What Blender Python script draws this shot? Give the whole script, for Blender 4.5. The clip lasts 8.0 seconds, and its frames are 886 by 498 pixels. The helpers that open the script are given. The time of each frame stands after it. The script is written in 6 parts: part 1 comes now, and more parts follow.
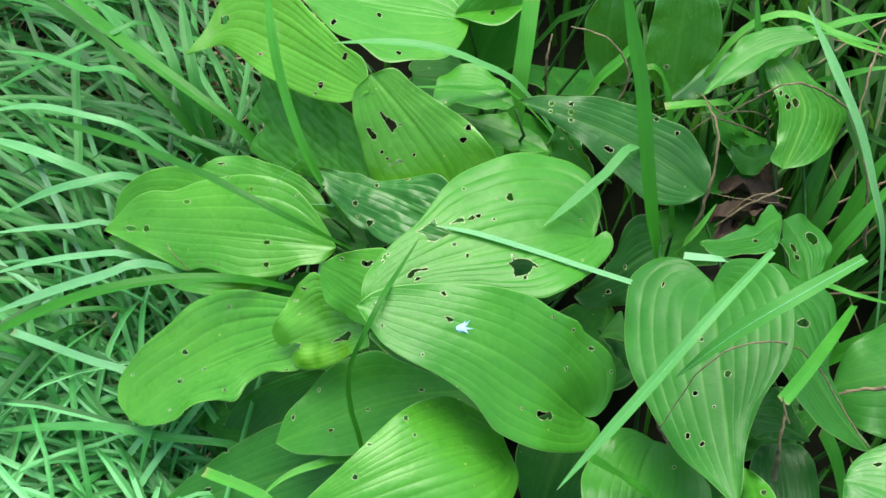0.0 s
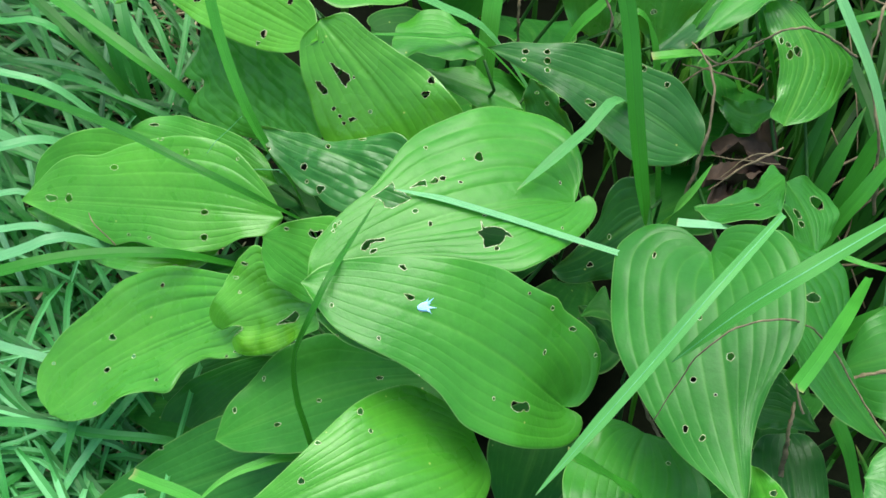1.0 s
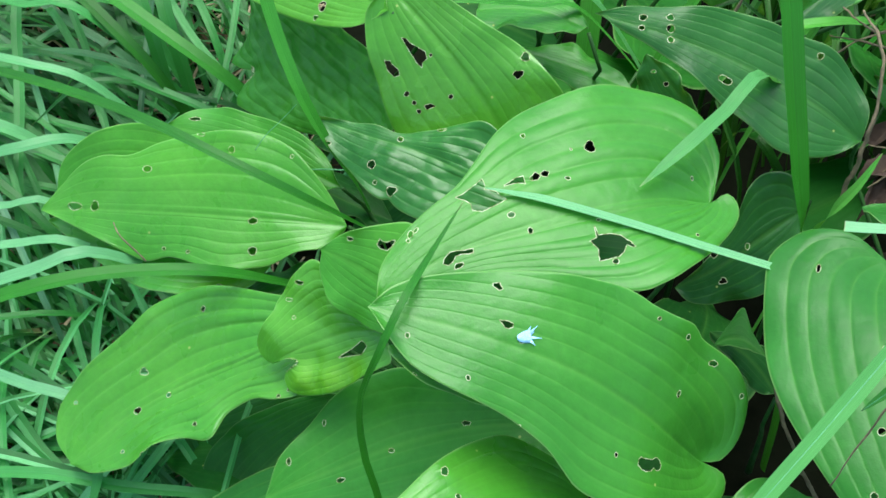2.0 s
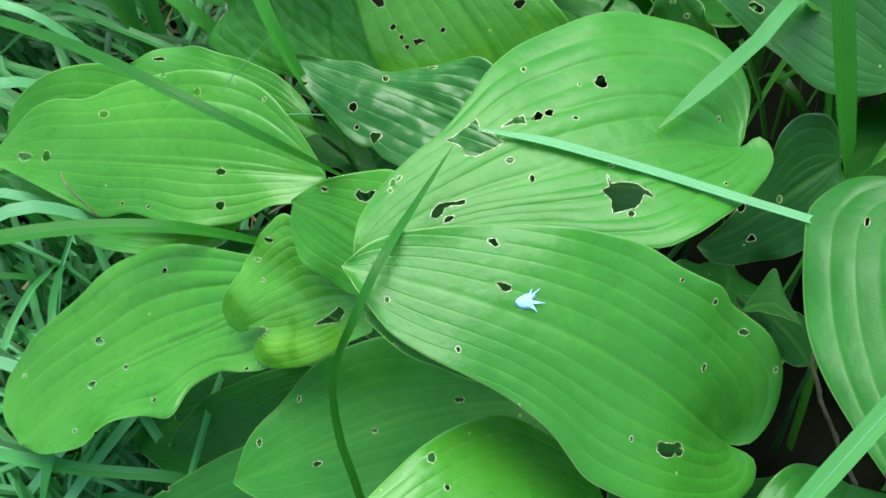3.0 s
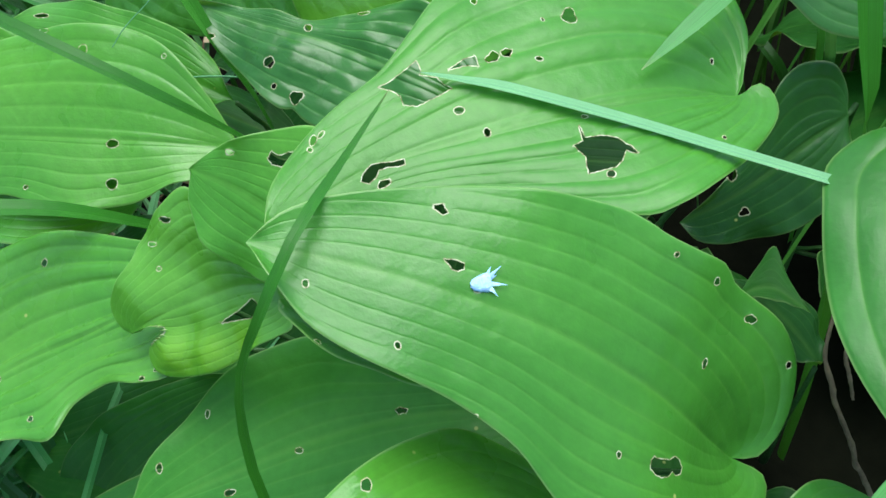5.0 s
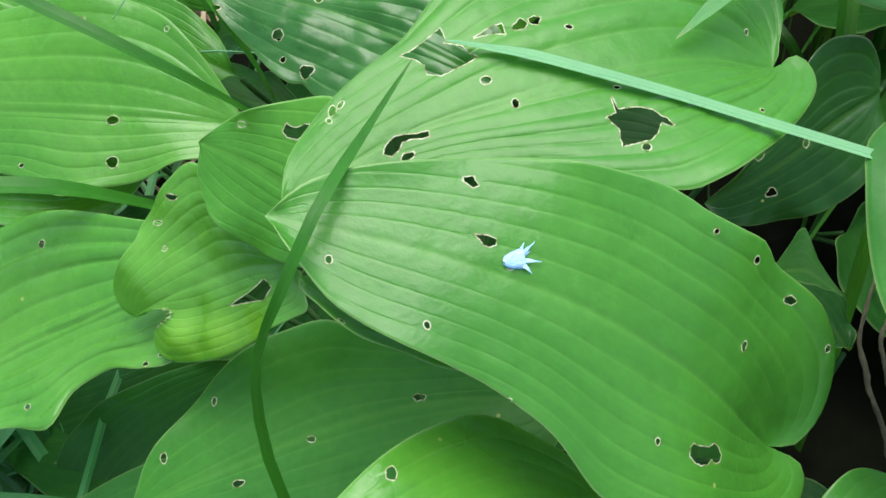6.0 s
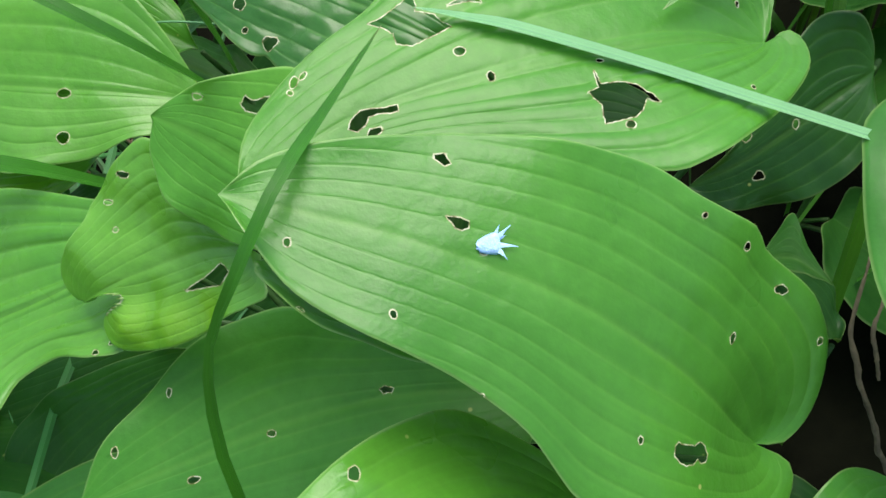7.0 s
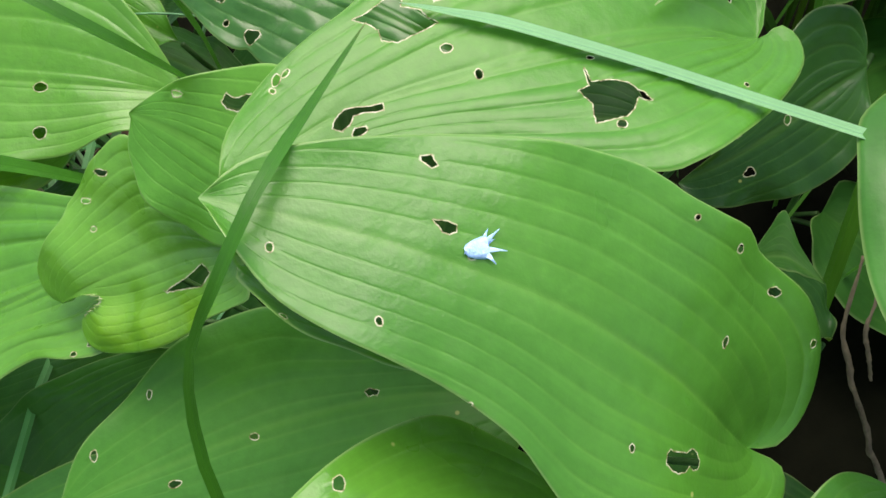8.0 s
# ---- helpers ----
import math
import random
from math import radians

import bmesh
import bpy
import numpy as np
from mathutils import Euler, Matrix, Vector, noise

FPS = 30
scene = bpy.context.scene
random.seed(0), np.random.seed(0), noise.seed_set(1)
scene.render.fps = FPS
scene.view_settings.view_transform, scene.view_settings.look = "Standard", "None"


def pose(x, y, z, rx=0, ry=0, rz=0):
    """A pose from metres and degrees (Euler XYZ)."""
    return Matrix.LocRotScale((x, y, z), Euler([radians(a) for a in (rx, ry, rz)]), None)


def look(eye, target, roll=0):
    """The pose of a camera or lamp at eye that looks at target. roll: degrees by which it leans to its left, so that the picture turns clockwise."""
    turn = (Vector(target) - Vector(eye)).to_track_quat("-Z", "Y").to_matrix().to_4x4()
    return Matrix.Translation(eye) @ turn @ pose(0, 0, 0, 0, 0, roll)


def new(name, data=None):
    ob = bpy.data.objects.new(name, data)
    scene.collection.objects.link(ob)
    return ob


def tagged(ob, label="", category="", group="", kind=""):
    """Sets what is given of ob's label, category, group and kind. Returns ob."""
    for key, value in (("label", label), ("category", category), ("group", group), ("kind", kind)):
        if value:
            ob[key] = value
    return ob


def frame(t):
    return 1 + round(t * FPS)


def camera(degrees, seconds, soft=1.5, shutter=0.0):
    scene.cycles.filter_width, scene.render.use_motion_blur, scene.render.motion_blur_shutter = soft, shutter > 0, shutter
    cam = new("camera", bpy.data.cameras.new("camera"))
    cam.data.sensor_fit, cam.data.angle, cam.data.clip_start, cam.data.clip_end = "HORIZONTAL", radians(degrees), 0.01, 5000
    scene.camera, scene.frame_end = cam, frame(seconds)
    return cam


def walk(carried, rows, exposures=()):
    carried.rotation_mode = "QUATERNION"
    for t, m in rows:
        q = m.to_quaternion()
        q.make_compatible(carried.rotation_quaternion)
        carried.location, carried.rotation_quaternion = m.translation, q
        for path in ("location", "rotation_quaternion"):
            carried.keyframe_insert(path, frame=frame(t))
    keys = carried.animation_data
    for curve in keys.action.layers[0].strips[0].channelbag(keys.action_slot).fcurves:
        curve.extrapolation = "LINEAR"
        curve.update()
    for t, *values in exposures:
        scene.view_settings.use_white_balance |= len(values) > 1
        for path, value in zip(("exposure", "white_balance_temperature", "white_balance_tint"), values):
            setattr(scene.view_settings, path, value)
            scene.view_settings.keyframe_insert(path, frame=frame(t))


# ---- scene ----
cam = camera(40.8, 8.0)
PATH = [
    (0, (-0.025, 0.021, 0.957), (0.035, 1.216, -0.646), 1.2),
    (0.5, (-0.034, 0.027, 0.939), (0.094, 1.194, -0.681), 5.1),
    (1, (-0.015, 0.079, 0.867), (0.093, 1.243, -0.755), 2.7),
    (1.5, (-0.017, 0.152, 0.794), (0.035, 1.337, -0.817), 0.3),
    (2, (-0.024, 0.166, 0.745), (-0.029, 1.356, -0.861), -2.2),
    (2.2, (-0.024, 0.168, 0.732), (-0.055, 1.342, -0.887), -3.1),
    (3.3, (-0.015, 0.219, 0.662), (-0.026, 1.363, -0.978), -2.5),
    (3.5, (-0.017, 0.222, 0.653), (-0.024, 1.37, -0.985), -2.2),
    (4, (-0.01, 0.231, 0.624), (0.016, 1.385, -1.009), -1.0),
    (4.5, (-0.01, 0.245, 0.603), (0.048, 1.403, -1.028), -0.4),
    (6, (-0.028, 0.26, 0.571), (0.077, 1.409, -1.062), 1.4),
    (6.5, (-0.022, 0.268, 0.558), (0.104, 1.403, -1.083), 2.8),
    (7, (-0.025, 0.274, 0.55), (0.121, 1.4, -1.097), 3.6),
    (7.5, (-0.025, 0.282, 0.538), (0.138, 1.392, -1.118), 4.5),
    (8, (-0.025, 0.283, 0.546), (0.147, 1.385, -1.115), 4.8),
]
EXPOSURES = [  # seconds, stops, kelvin, tint
    (0, 1.88, 6450, -3), (1, 1.84, 6230, -4), (2, 1.80, 5960, -3), (4, 1.70, 5900, 1), (4.5, 1.69, 5830, 5),
    (6, 1.65, 6150, 13), (7, 1.63, 6430, 15), (8, 1.65, 6760, 24)]
walk(cam, [(t, look(eye, target, roll)) for t, eye, target, roll in PATH], exposures=EXPOSURES)

# ---- sky and sun ----
world = bpy.data.worlds.new("sky")
scene.world = world
world.use_nodes = True
wn = world.node_tree
sky = wn.nodes.new("ShaderNodeTexSky")
sky.sky_type = "NISHITA"
sky.sun_disc = False
SUN_ELEVATION, SUN_TURN = 77.0, 8.0
sky.sun_elevation, sky.sun_rotation = radians(SUN_ELEVATION), radians(SUN_TURN)
sky.air_density, sky.dust_density, sky.ozone_density = 1.0, 4.0, 1.0
back = wn.nodes["Background"]
back.inputs["Strength"].default_value = 0.088
wn.links.new(sky.outputs["Color"], back.inputs["Color"])

sun = new("sun", bpy.data.lights.new("sun", "SUN"))
sun.data.energy = 0.95
sun.data.angle = radians(50)
sun.data.color = (1.0, 0.97, 0.92)
away = Vector((math.sin(radians(SUN_TURN)) * math.cos(radians(SUN_ELEVATION)),
               math.cos(radians(SUN_TURN)) * math.cos(radians(SUN_ELEVATION)),
               math.sin(radians(SUN_ELEVATION))))
sun.matrix_world = look(away * 20, (0, 0, 0))

# ---- materials ----


def nodes_of(name):
    mat = bpy.data.materials.new(name)
    mat.use_nodes = True
    tree = mat.node_tree
    return mat, tree, tree.nodes["Principled BSDF"], tree.nodes["Material Output"]


def node(tree, kind, **values):
    n = tree.nodes.new(kind)
    for key, value in values.items():
        n.inputs[key].default_value = value
    return n


def ramp(tree, source, stops):
    r = tree.nodes.new("ShaderNodeValToRGB")
    while len(r.color_ramp.elements) < len(stops):
        r.color_ramp.elements.new(0.5)
    for e, (at, colour) in zip(r.color_ramp.elements, stops):
        e.position, e.color = at, (*colour, 1)
    tree.links.new(source, r.inputs["Fac"])
    return r.outputs["Color"]


def math_node(tree, op, a, b):
    n = tree.nodes.new("ShaderNodeMath")
    n.operation = op
    for i, v in enumerate((a, b)):
        if isinstance(v, (int, float)):
            n.inputs[i].default_value = v
        else:
            tree.links.new(v, n.inputs[i])
    return n.outputs[0]


def blend(tree, mode, fac, a, b):
    n = tree.nodes.new("ShaderNodeMix")
    n.data_type, n.blend_type = "RGBA", mode
    for socket, v in ((n.inputs["Factor"], fac), (n.inputs["A"], a), (n.inputs["B"], b)):
        if isinstance(v, (int, float)):
            socket.default_value = v
        elif isinstance(v, tuple):
            socket.default_value = (*v, 1)
        else:
            tree.links.new(v, socket)
    return n.outputs["Result"]


def noise_node(tree, coords, scale, detail=4.0, rough=0.55):
    n = node(tree, "ShaderNodeTexNoise", Scale=scale, Detail=detail, Roughness=rough)
    tree.links.new(coords, n.inputs["Vector"])
    return n.outputs["Fac"]


def attribute(tree, name):
    n = tree.nodes.new("ShaderNodeAttribute")
    n.attribute_name = name
    return n.outputs["Fac"]


def leaf_material():
    mat, tree, bsdf, out = nodes_of("hosta_leaf")
    coords = tree.nodes.new("ShaderNodeTexCoord").outputs["Object"]
    info = tree.nodes.new("ShaderNodeObjectInfo")
    split = tree.nodes.new("ShaderNodeSeparateColor")
    tree.links.new(info.outputs["Color"], split.inputs["Color"])
    tone, gloss = split.outputs["Red"], split.outputs["Green"]
    big = noise_node(tree, coords, 14.0, 3.0)
    tone = math_node(tree, "ADD", tone, math_node(tree, "MULTIPLY", math_node(tree, "SUBTRACT", big, 0.5), 0.45))
    # the lowest tones are darkened to carry the shade inside the clump
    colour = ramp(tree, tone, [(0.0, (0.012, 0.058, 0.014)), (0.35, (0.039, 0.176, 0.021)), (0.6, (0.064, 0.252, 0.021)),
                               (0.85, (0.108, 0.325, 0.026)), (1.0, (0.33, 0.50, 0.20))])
    fine = noise_node(tree, coords, 220.0, 5.0, 0.65)
    colour = blend(tree, "OVERLAY", 0.22, colour, ramp(tree, fine, [(0.3, (0.3, 0.3, 0.3)), (0.7, (0.7, 0.7, 0.7))]))
    colour = blend(tree, "MIX", math_node(tree, "MULTIPLY", attribute(tree, "base"), 0.05), colour, (0.125, 0.36, 0.03))
    # yellow-green tint paints in light that comes through the leaf
    colour = blend(tree, "MIX", math_node(tree, "MULTIPLY", attribute(tree, "yellow_tint"), 0.75), colour, (0.15, 0.37, 0.012))
    # faint streaks that run with the veins
    streak = node(tree, "ShaderNodeTexNoise", Scale=3.2, Detail=4.0, Roughness=0.6)
    streak.noise_dimensions = "1D"
    tree.links.new(attribute(tree, "lane"), streak.inputs["W"])
    colour = blend(tree, "OVERLAY", 0.16, colour, ramp(tree, streak.outputs["Fac"], [(0.3, (0.36, 0.36, 0.36)), (0.7, (0.64, 0.64, 0.64))]))
    vein = attribute(tree, "vein")
    colour = blend(tree, "MIX", math_node(tree, "MULTIPLY", vein, math_node(tree, "ADD", 0.11, split.outputs["Blue"])), colour, (0.22, 0.46, 0.075))
    # pale specks left by feeding insects
    cells = tree.nodes.new("ShaderNodeTexVoronoi")
    cells.inputs["Scale"].default_value = 95.0
    tree.links.new(coords, cells.inputs["Vector"])
    speck = ramp(tree, cells.outputs["Distance"], [(0.05, (1, 1, 1)), (0.09, (0, 0, 0))])
    chance = tree.nodes.new("ShaderNodeSeparateColor")
    tree.links.new(cells.outputs["Color"], chance.inputs["Color"])
    few = math_node(tree, "GREATER_THAN", chance.outputs["Red"], 0.90)
    colour = blend(tree, "MIX", math_node(tree, "MULTIPLY", speck, math_node(tree, "MULTIPLY", few, 0.75)), colour, (0.42, 0.48, 0.13))
    scar = math_node(tree, "MULTIPLY", ramp(tree, cells.outputs["Distance"], [(0.06, (1, 1, 1)), (0.14, (0, 0, 0))]), math_node(tree, "GREATER_THAN", chance.outputs["Green"], 0.972))
    colour = blend(tree, "MIX", math_node(tree, "MULTIPLY", scar, 0.65), colour, (0.085, 0.07, 0.02))
    margin = attribute(tree, "margin")
    colour = blend(tree, "MIX", math_node(tree, "MULTIPLY", margin, 0.34), colour, (0.40, 0.56, 0.20))
    rim = attribute(tree, "rim")
    worn = noise_node(tree, coords, 500.0, 2.0)
    rim_colour = ramp(tree, worn, [(0.36, (0.13, 0.085, 0.03)), (0.46, (0.46, 0.45, 0.24)), (0.66, (0.72, 0.73, 0.5))])
    colour = blend(tree, "MIX", rim, colour, rim_colour)
    tree.links.new(colour, bsdf.inputs["Base Color"])
    smear = noise_node(tree, coords, 30.0, 3.0)
    rough = math_node(tree, "SUBTRACT", 0.38, math_node(tree, "MULTIPLY", gloss, 0.12))
    rough = math_node(tree, "ADD", rough, math_node(tree, "MULTIPLY", math_node(tree, "SUBTRACT", smear, 0.5), 0.24))
    tree.links.new(rough, bsdf.inputs["Roughness"])
    tree.links.new(math_node(tree, "MULTIPLY", math_node(tree, "ADD", 0.06, math_node(tree, "MULTIPLY", gloss, 0.47)), math_node(tree, "ADD", 0.5, math_node(tree, "MULTIPLY", noise_node(tree, coords, 30.0, 5.0, 0.65), 1.1))), bsdf.inputs["Specular IOR Level"])
    bump = node(tree, "ShaderNodeBump", Strength=0.6, Distance=0.0008)
    relief = noise_node(tree, coords, 130.0, 4.0)
    relief = math_node(tree, "ADD", relief, math_node(tree, "MULTIPLY", noise_node(tree, coords, 40.0, 2.0), 1.2))
    tree.links.new(math_node(tree, "ADD", relief, math_node(tree, "MULTIPLY", vein, -0.25)), bump.inputs["Height"])
    tree.links.new(bump.outputs["Normal"], bsdf.inputs["Normal"])
    through_light = tree.nodes.new("ShaderNodeBsdfTranslucent")
    tree.links.new(blend(tree, "MULTIPLY", 1.0, blend(tree, "MIX", 0.5, colour, (0.30, 0.62, 0.03)), (1.3, 1.3, 0.9)), through_light.inputs["Color"])
    mix = tree.nodes.new("ShaderNodeMixShader")
    mix.inputs[0].default_value = 0.14
    tree.links.new(bsdf.outputs[0], mix.inputs[1])
    tree.links.new(through_light.outputs[0], mix.inputs[2])
    tree.links.new(mix.outputs[0], out.inputs["Surface"])
    return mat


def grass_material(name, loose, blue=1.0, deep=1.0, shine=0.42):
    """Grass blades; loose: the joined blades, told apart by island. deep: brightness of the green, also used to put
    light or shade into it.
    """
    mat, tree, bsdf, out = nodes_of(name)
    coords = tree.nodes.new("ShaderNodeTexCoord").outputs["Object"]
    if loose:
        tone = tree.nodes.new("ShaderNodeNewGeometry").outputs["Random Per Island"]
    else:
        info = tree.nodes.new("ShaderNodeObjectInfo")
        split = tree.nodes.new("ShaderNodeSeparateColor")
        tree.links.new(info.outputs["Color"], split.inputs["Color"])
        tone = split.outputs["Red"]
        pale = split.outputs["Green"]
    patch = noise_node(tree, coords, 25.0, 3.0)
    tone = math_node(tree, "ADD", tone, math_node(tree, "MULTIPLY", math_node(tree, "SUBTRACT", patch, 0.5), 0.4))
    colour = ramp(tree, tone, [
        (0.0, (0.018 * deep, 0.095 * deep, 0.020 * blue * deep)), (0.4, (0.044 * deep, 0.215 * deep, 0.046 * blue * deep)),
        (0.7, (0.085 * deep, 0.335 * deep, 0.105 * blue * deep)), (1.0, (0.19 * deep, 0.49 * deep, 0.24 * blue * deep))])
    # pale mixes in mint: own colour of some blades, painted sky sheen on others
    if not loose:
        colour = blend(tree, "MIX", pale, colour, (0.34, 0.64, 0.40))
    across = attribute(tree, "across")
    lines = node(tree, "ShaderNodeTexNoise", Scale=16.0, Detail=2.0)
    lines.noise_dimensions = "1D"
    tree.links.new(across, lines.inputs["W"])
    colour = blend(tree, "OVERLAY", 0.65, colour, ramp(tree, lines.outputs["Fac"], [(0.3, (0.28, 0.28, 0.28)), (0.7, (0.72, 0.72, 0.72))]))
    dry = attribute(tree, "dry")
    colour = blend(tree, "MIX", dry, colour, (0.42, 0.34, 0.16))
    tree.links.new(colour, bsdf.inputs["Base Color"])
    bsdf.inputs["Roughness"].default_value = 0.36
    bsdf.inputs["Specular IOR Level"].default_value = shine
    bump = node(tree, "ShaderNodeBump", Strength=0.4, Distance=0.0004)
    tree.links.new(lines.outputs["Fac"], bump.inputs["Height"])
    tree.links.new(bump.outputs["Normal"], bsdf.inputs["Normal"])
    through_light = tree.nodes.new("ShaderNodeBsdfTranslucent")
    tree.links.new(blend(tree, "MIX", 0.4, colour, (0.22, 0.55, 0.04)), through_light.inputs["Color"])
    mix = tree.nodes.new("ShaderNodeMixShader")
    mix.inputs[0].default_value = 0.28
    tree.links.new(bsdf.outputs[0], mix.inputs[1])
    tree.links.new(through_light.outputs[0], mix.inputs[2])
    tree.links.new(mix.outputs[0], out.inputs["Surface"])
    return mat


def plain_material(name, dark, light, rough, scale, island=False, shine=0.5):
    mat, tree, bsdf, out = nodes_of(name)
    coords = tree.nodes.new("ShaderNodeTexCoord").outputs["Object"]
    fac = noise_node(tree, coords, scale, 6.0, 0.65)
    wide = noise_node(tree, coords, scale * 0.12, 3.0)
    fac = math_node(tree, "ADD", math_node(tree, "MULTIPLY", fac, 0.6), math_node(tree, "MULTIPLY", wide, 0.4))
    if island:
        rnd = tree.nodes.new("ShaderNodeNewGeometry").outputs["Random Per Island"]
        fac = math_node(tree, "ADD", math_node(tree, "MULTIPLY", fac, 0.5), math_node(tree, "MULTIPLY", rnd, 0.5))
    tree.links.new(ramp(tree, fac, [(0.3, dark), (0.7, light)]), bsdf.inputs["Base Color"])
    bsdf.inputs["Roughness"].default_value = rough
    bsdf.inputs["Specular IOR Level"].default_value = shine
    bump = node(tree, "ShaderNodeBump", Strength=0.7, Distance=0.003)
    tree.links.new(fac, bump.inputs["Height"])
    tree.links.new(bump.outputs["Normal"], bsdf.inputs["Normal"])
    return mat


LEAF = leaf_material()
GRASS = grass_material("grass_blade", False, 0.36, shine=0.3)
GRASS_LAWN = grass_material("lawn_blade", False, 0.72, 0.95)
# front copy lightened, back copy darkened: the lawn's light and shade in colour
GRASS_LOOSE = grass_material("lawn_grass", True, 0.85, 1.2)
GRASS_SHADED = grass_material("shaded_lawn_grass", True, 0.7, 0.72)
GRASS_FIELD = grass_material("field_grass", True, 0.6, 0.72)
# darkened copy of the grass: deep shade among tall blades is in its colour
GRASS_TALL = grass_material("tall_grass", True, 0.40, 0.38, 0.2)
# darker than damp soil: the shade between the leaves is in its colour
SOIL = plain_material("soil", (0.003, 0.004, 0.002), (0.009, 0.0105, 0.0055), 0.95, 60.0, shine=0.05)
TURF = plain_material("turf", (0.018, 0.05, 0.014), (0.05, 0.12, 0.032), 0.95, 9.0, shine=0.1)
LITTER = plain_material("straw_litter", (0.12, 0.075, 0.04), (0.50, 0.41, 0.26), 0.85, 120.0, True, 0.2)
DEAD = plain_material("dead_stem", (0.05, 0.038, 0.02), (0.30, 0.23, 0.13), 0.8, 160.0)
WITHERED = plain_material("withered_leaf", (0.02, 0.011, 0.007), (0.10, 0.058, 0.036), 0.75, 90.0)
# petiole green darkened to carry the shade under the leaves
STALK = plain_material("stalk", (0.02, 0.07, 0.015), (0.055, 0.14, 0.028), 0.5, 90.0, shine=0.3)
RIB = plain_material("blade_midrib", (0.11, 0.33, 0.13), (0.17, 0.44, 0.20), 0.45, 200.0)
PETAL = plain_material("petal", (0.27, 0.54, 0.93), (0.52, 0.80, 1.0), 0.5, 300.0)

# ---- ground ----


def ground():
    """One sheet of soil to the horizon, finely divided round the plants."""
    n = 150
    u = np.linspace(-1, 1, n)
    spread = np.sinh(u * 8.0) / math.sinh(8.0) * 400.0 + u * 1.2
    verts = []
    for y in spread:
        for x in spread:
            near = max(0.0, 1 - math.hypot(x, y) / 3.0)
            z = 0.018 * noise.noise((x * 9, y * 9, 0)) * near + 0.008 * noise.noise((x * 40, y * 40, 3)) * near
            verts.append((x, y + 0.7, z - 0.012))
    faces = [(j * n + i, j * n + i + 1, (j + 1) * n + i + 1, (j + 1) * n + i) for j in range(n - 1) for i in range(n - 1)]
    me = bpy.data.meshes.new("ground")
    me.from_pydata(verts, [], faces)
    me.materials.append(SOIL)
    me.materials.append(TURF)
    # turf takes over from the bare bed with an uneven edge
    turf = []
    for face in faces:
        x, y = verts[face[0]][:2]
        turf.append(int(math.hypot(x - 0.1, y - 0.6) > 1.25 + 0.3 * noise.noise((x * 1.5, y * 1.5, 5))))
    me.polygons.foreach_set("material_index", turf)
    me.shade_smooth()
    return tagged(new("ground", me), "damp garden soil darkened for the shade under the leaves, with turf round it", "ground", kind="structure")


ground()

# ---- leaves ----


def spline(points, count):
    """A smooth curve through points, in count even steps."""
    p = np.array(points, float)
    p = np.vstack([2 * p[0] - p[1], p, 2 * p[-1] - p[-2]])
    u = np.linspace(0, 1, 16, endpoint=False)[:, None]
    runs = []
    for i in range(1, len(p) - 2):
        a, b, c, d = p[i - 1:i + 3]
        runs.append(0.5 * (2 * b + (c - a) * u + (2 * a - 5 * b + 4 * c - d) * u ** 2 + (3 * b - a - 3 * c + d) * u ** 3))
    run = np.vstack(runs + [p[-2:-1]])
    s = np.concatenate([[0], np.cumsum(np.linalg.norm(np.diff(run, axis=0), axis=1))])
    at = np.linspace(0, s[-1], count)
    return np.column_stack([np.interp(at, s, run[:, k]) for k in range(run.shape[1])])


def tube(points, radii, sides=7, steps=18):
    """A bmesh tube along a smooth curve, thick as radii say from end to end."""
    run = spline(points, steps)
    bm = bmesh.new()
    rings = []
    for i, p in enumerate(run):
        d = Vector(run[min(i + 1, steps - 1)] - run[max(i - 1, 0)]).normalized()
        a = d.orthogonal().normalized() if i == 0 else (side - d * side.dot(d)).normalized()
        side, b = a, d.cross(a)
        r = np.interp(i / (steps - 1), np.linspace(0, 1, len(radii)), radii)
        rings.append([bm.verts.new(Vector(p) + (a * math.cos(k * 2 * math.pi / sides) + b * math.sin(k * 2 * math.pi / sides)) * r)
                      for k in range(sides)])
    for lo, hi in zip(rings, rings[1:]):
        for k in range(sides):
            bm.faces.new((lo[k], lo[(k + 1) % sides], hi[(k + 1) % sides], hi[k]))
    bm.faces.new(rings[0][::-1])
    bm.faces.new(rings[-1])
    return bm


def part(name, bm, material, parent, label=""):
    """Links a bmesh as one mesh object under a thing or a part."""
    me = bpy.data.meshes.new(name)
    bm.to_mesh(me)
    bm.free()
    me.materials.append(material)
    me.shade_smooth()
    ob = new(name, me)
    if parent:
        ob.parent = parent
        ob.matrix_parent_inverse = parent.matrix_world.inverted()
    return tagged(ob, label)


def thing(name, at, label, category, group=""):
    ob = new(name)
    ob.location = at
    ob.empty_display_size = 0.02
    bpy.context.view_layer.update()
    return tagged(ob, label, category, group)


from mathutils.geometry import delaunay_2d_cdt
from mathutils.kdtree import KDTree


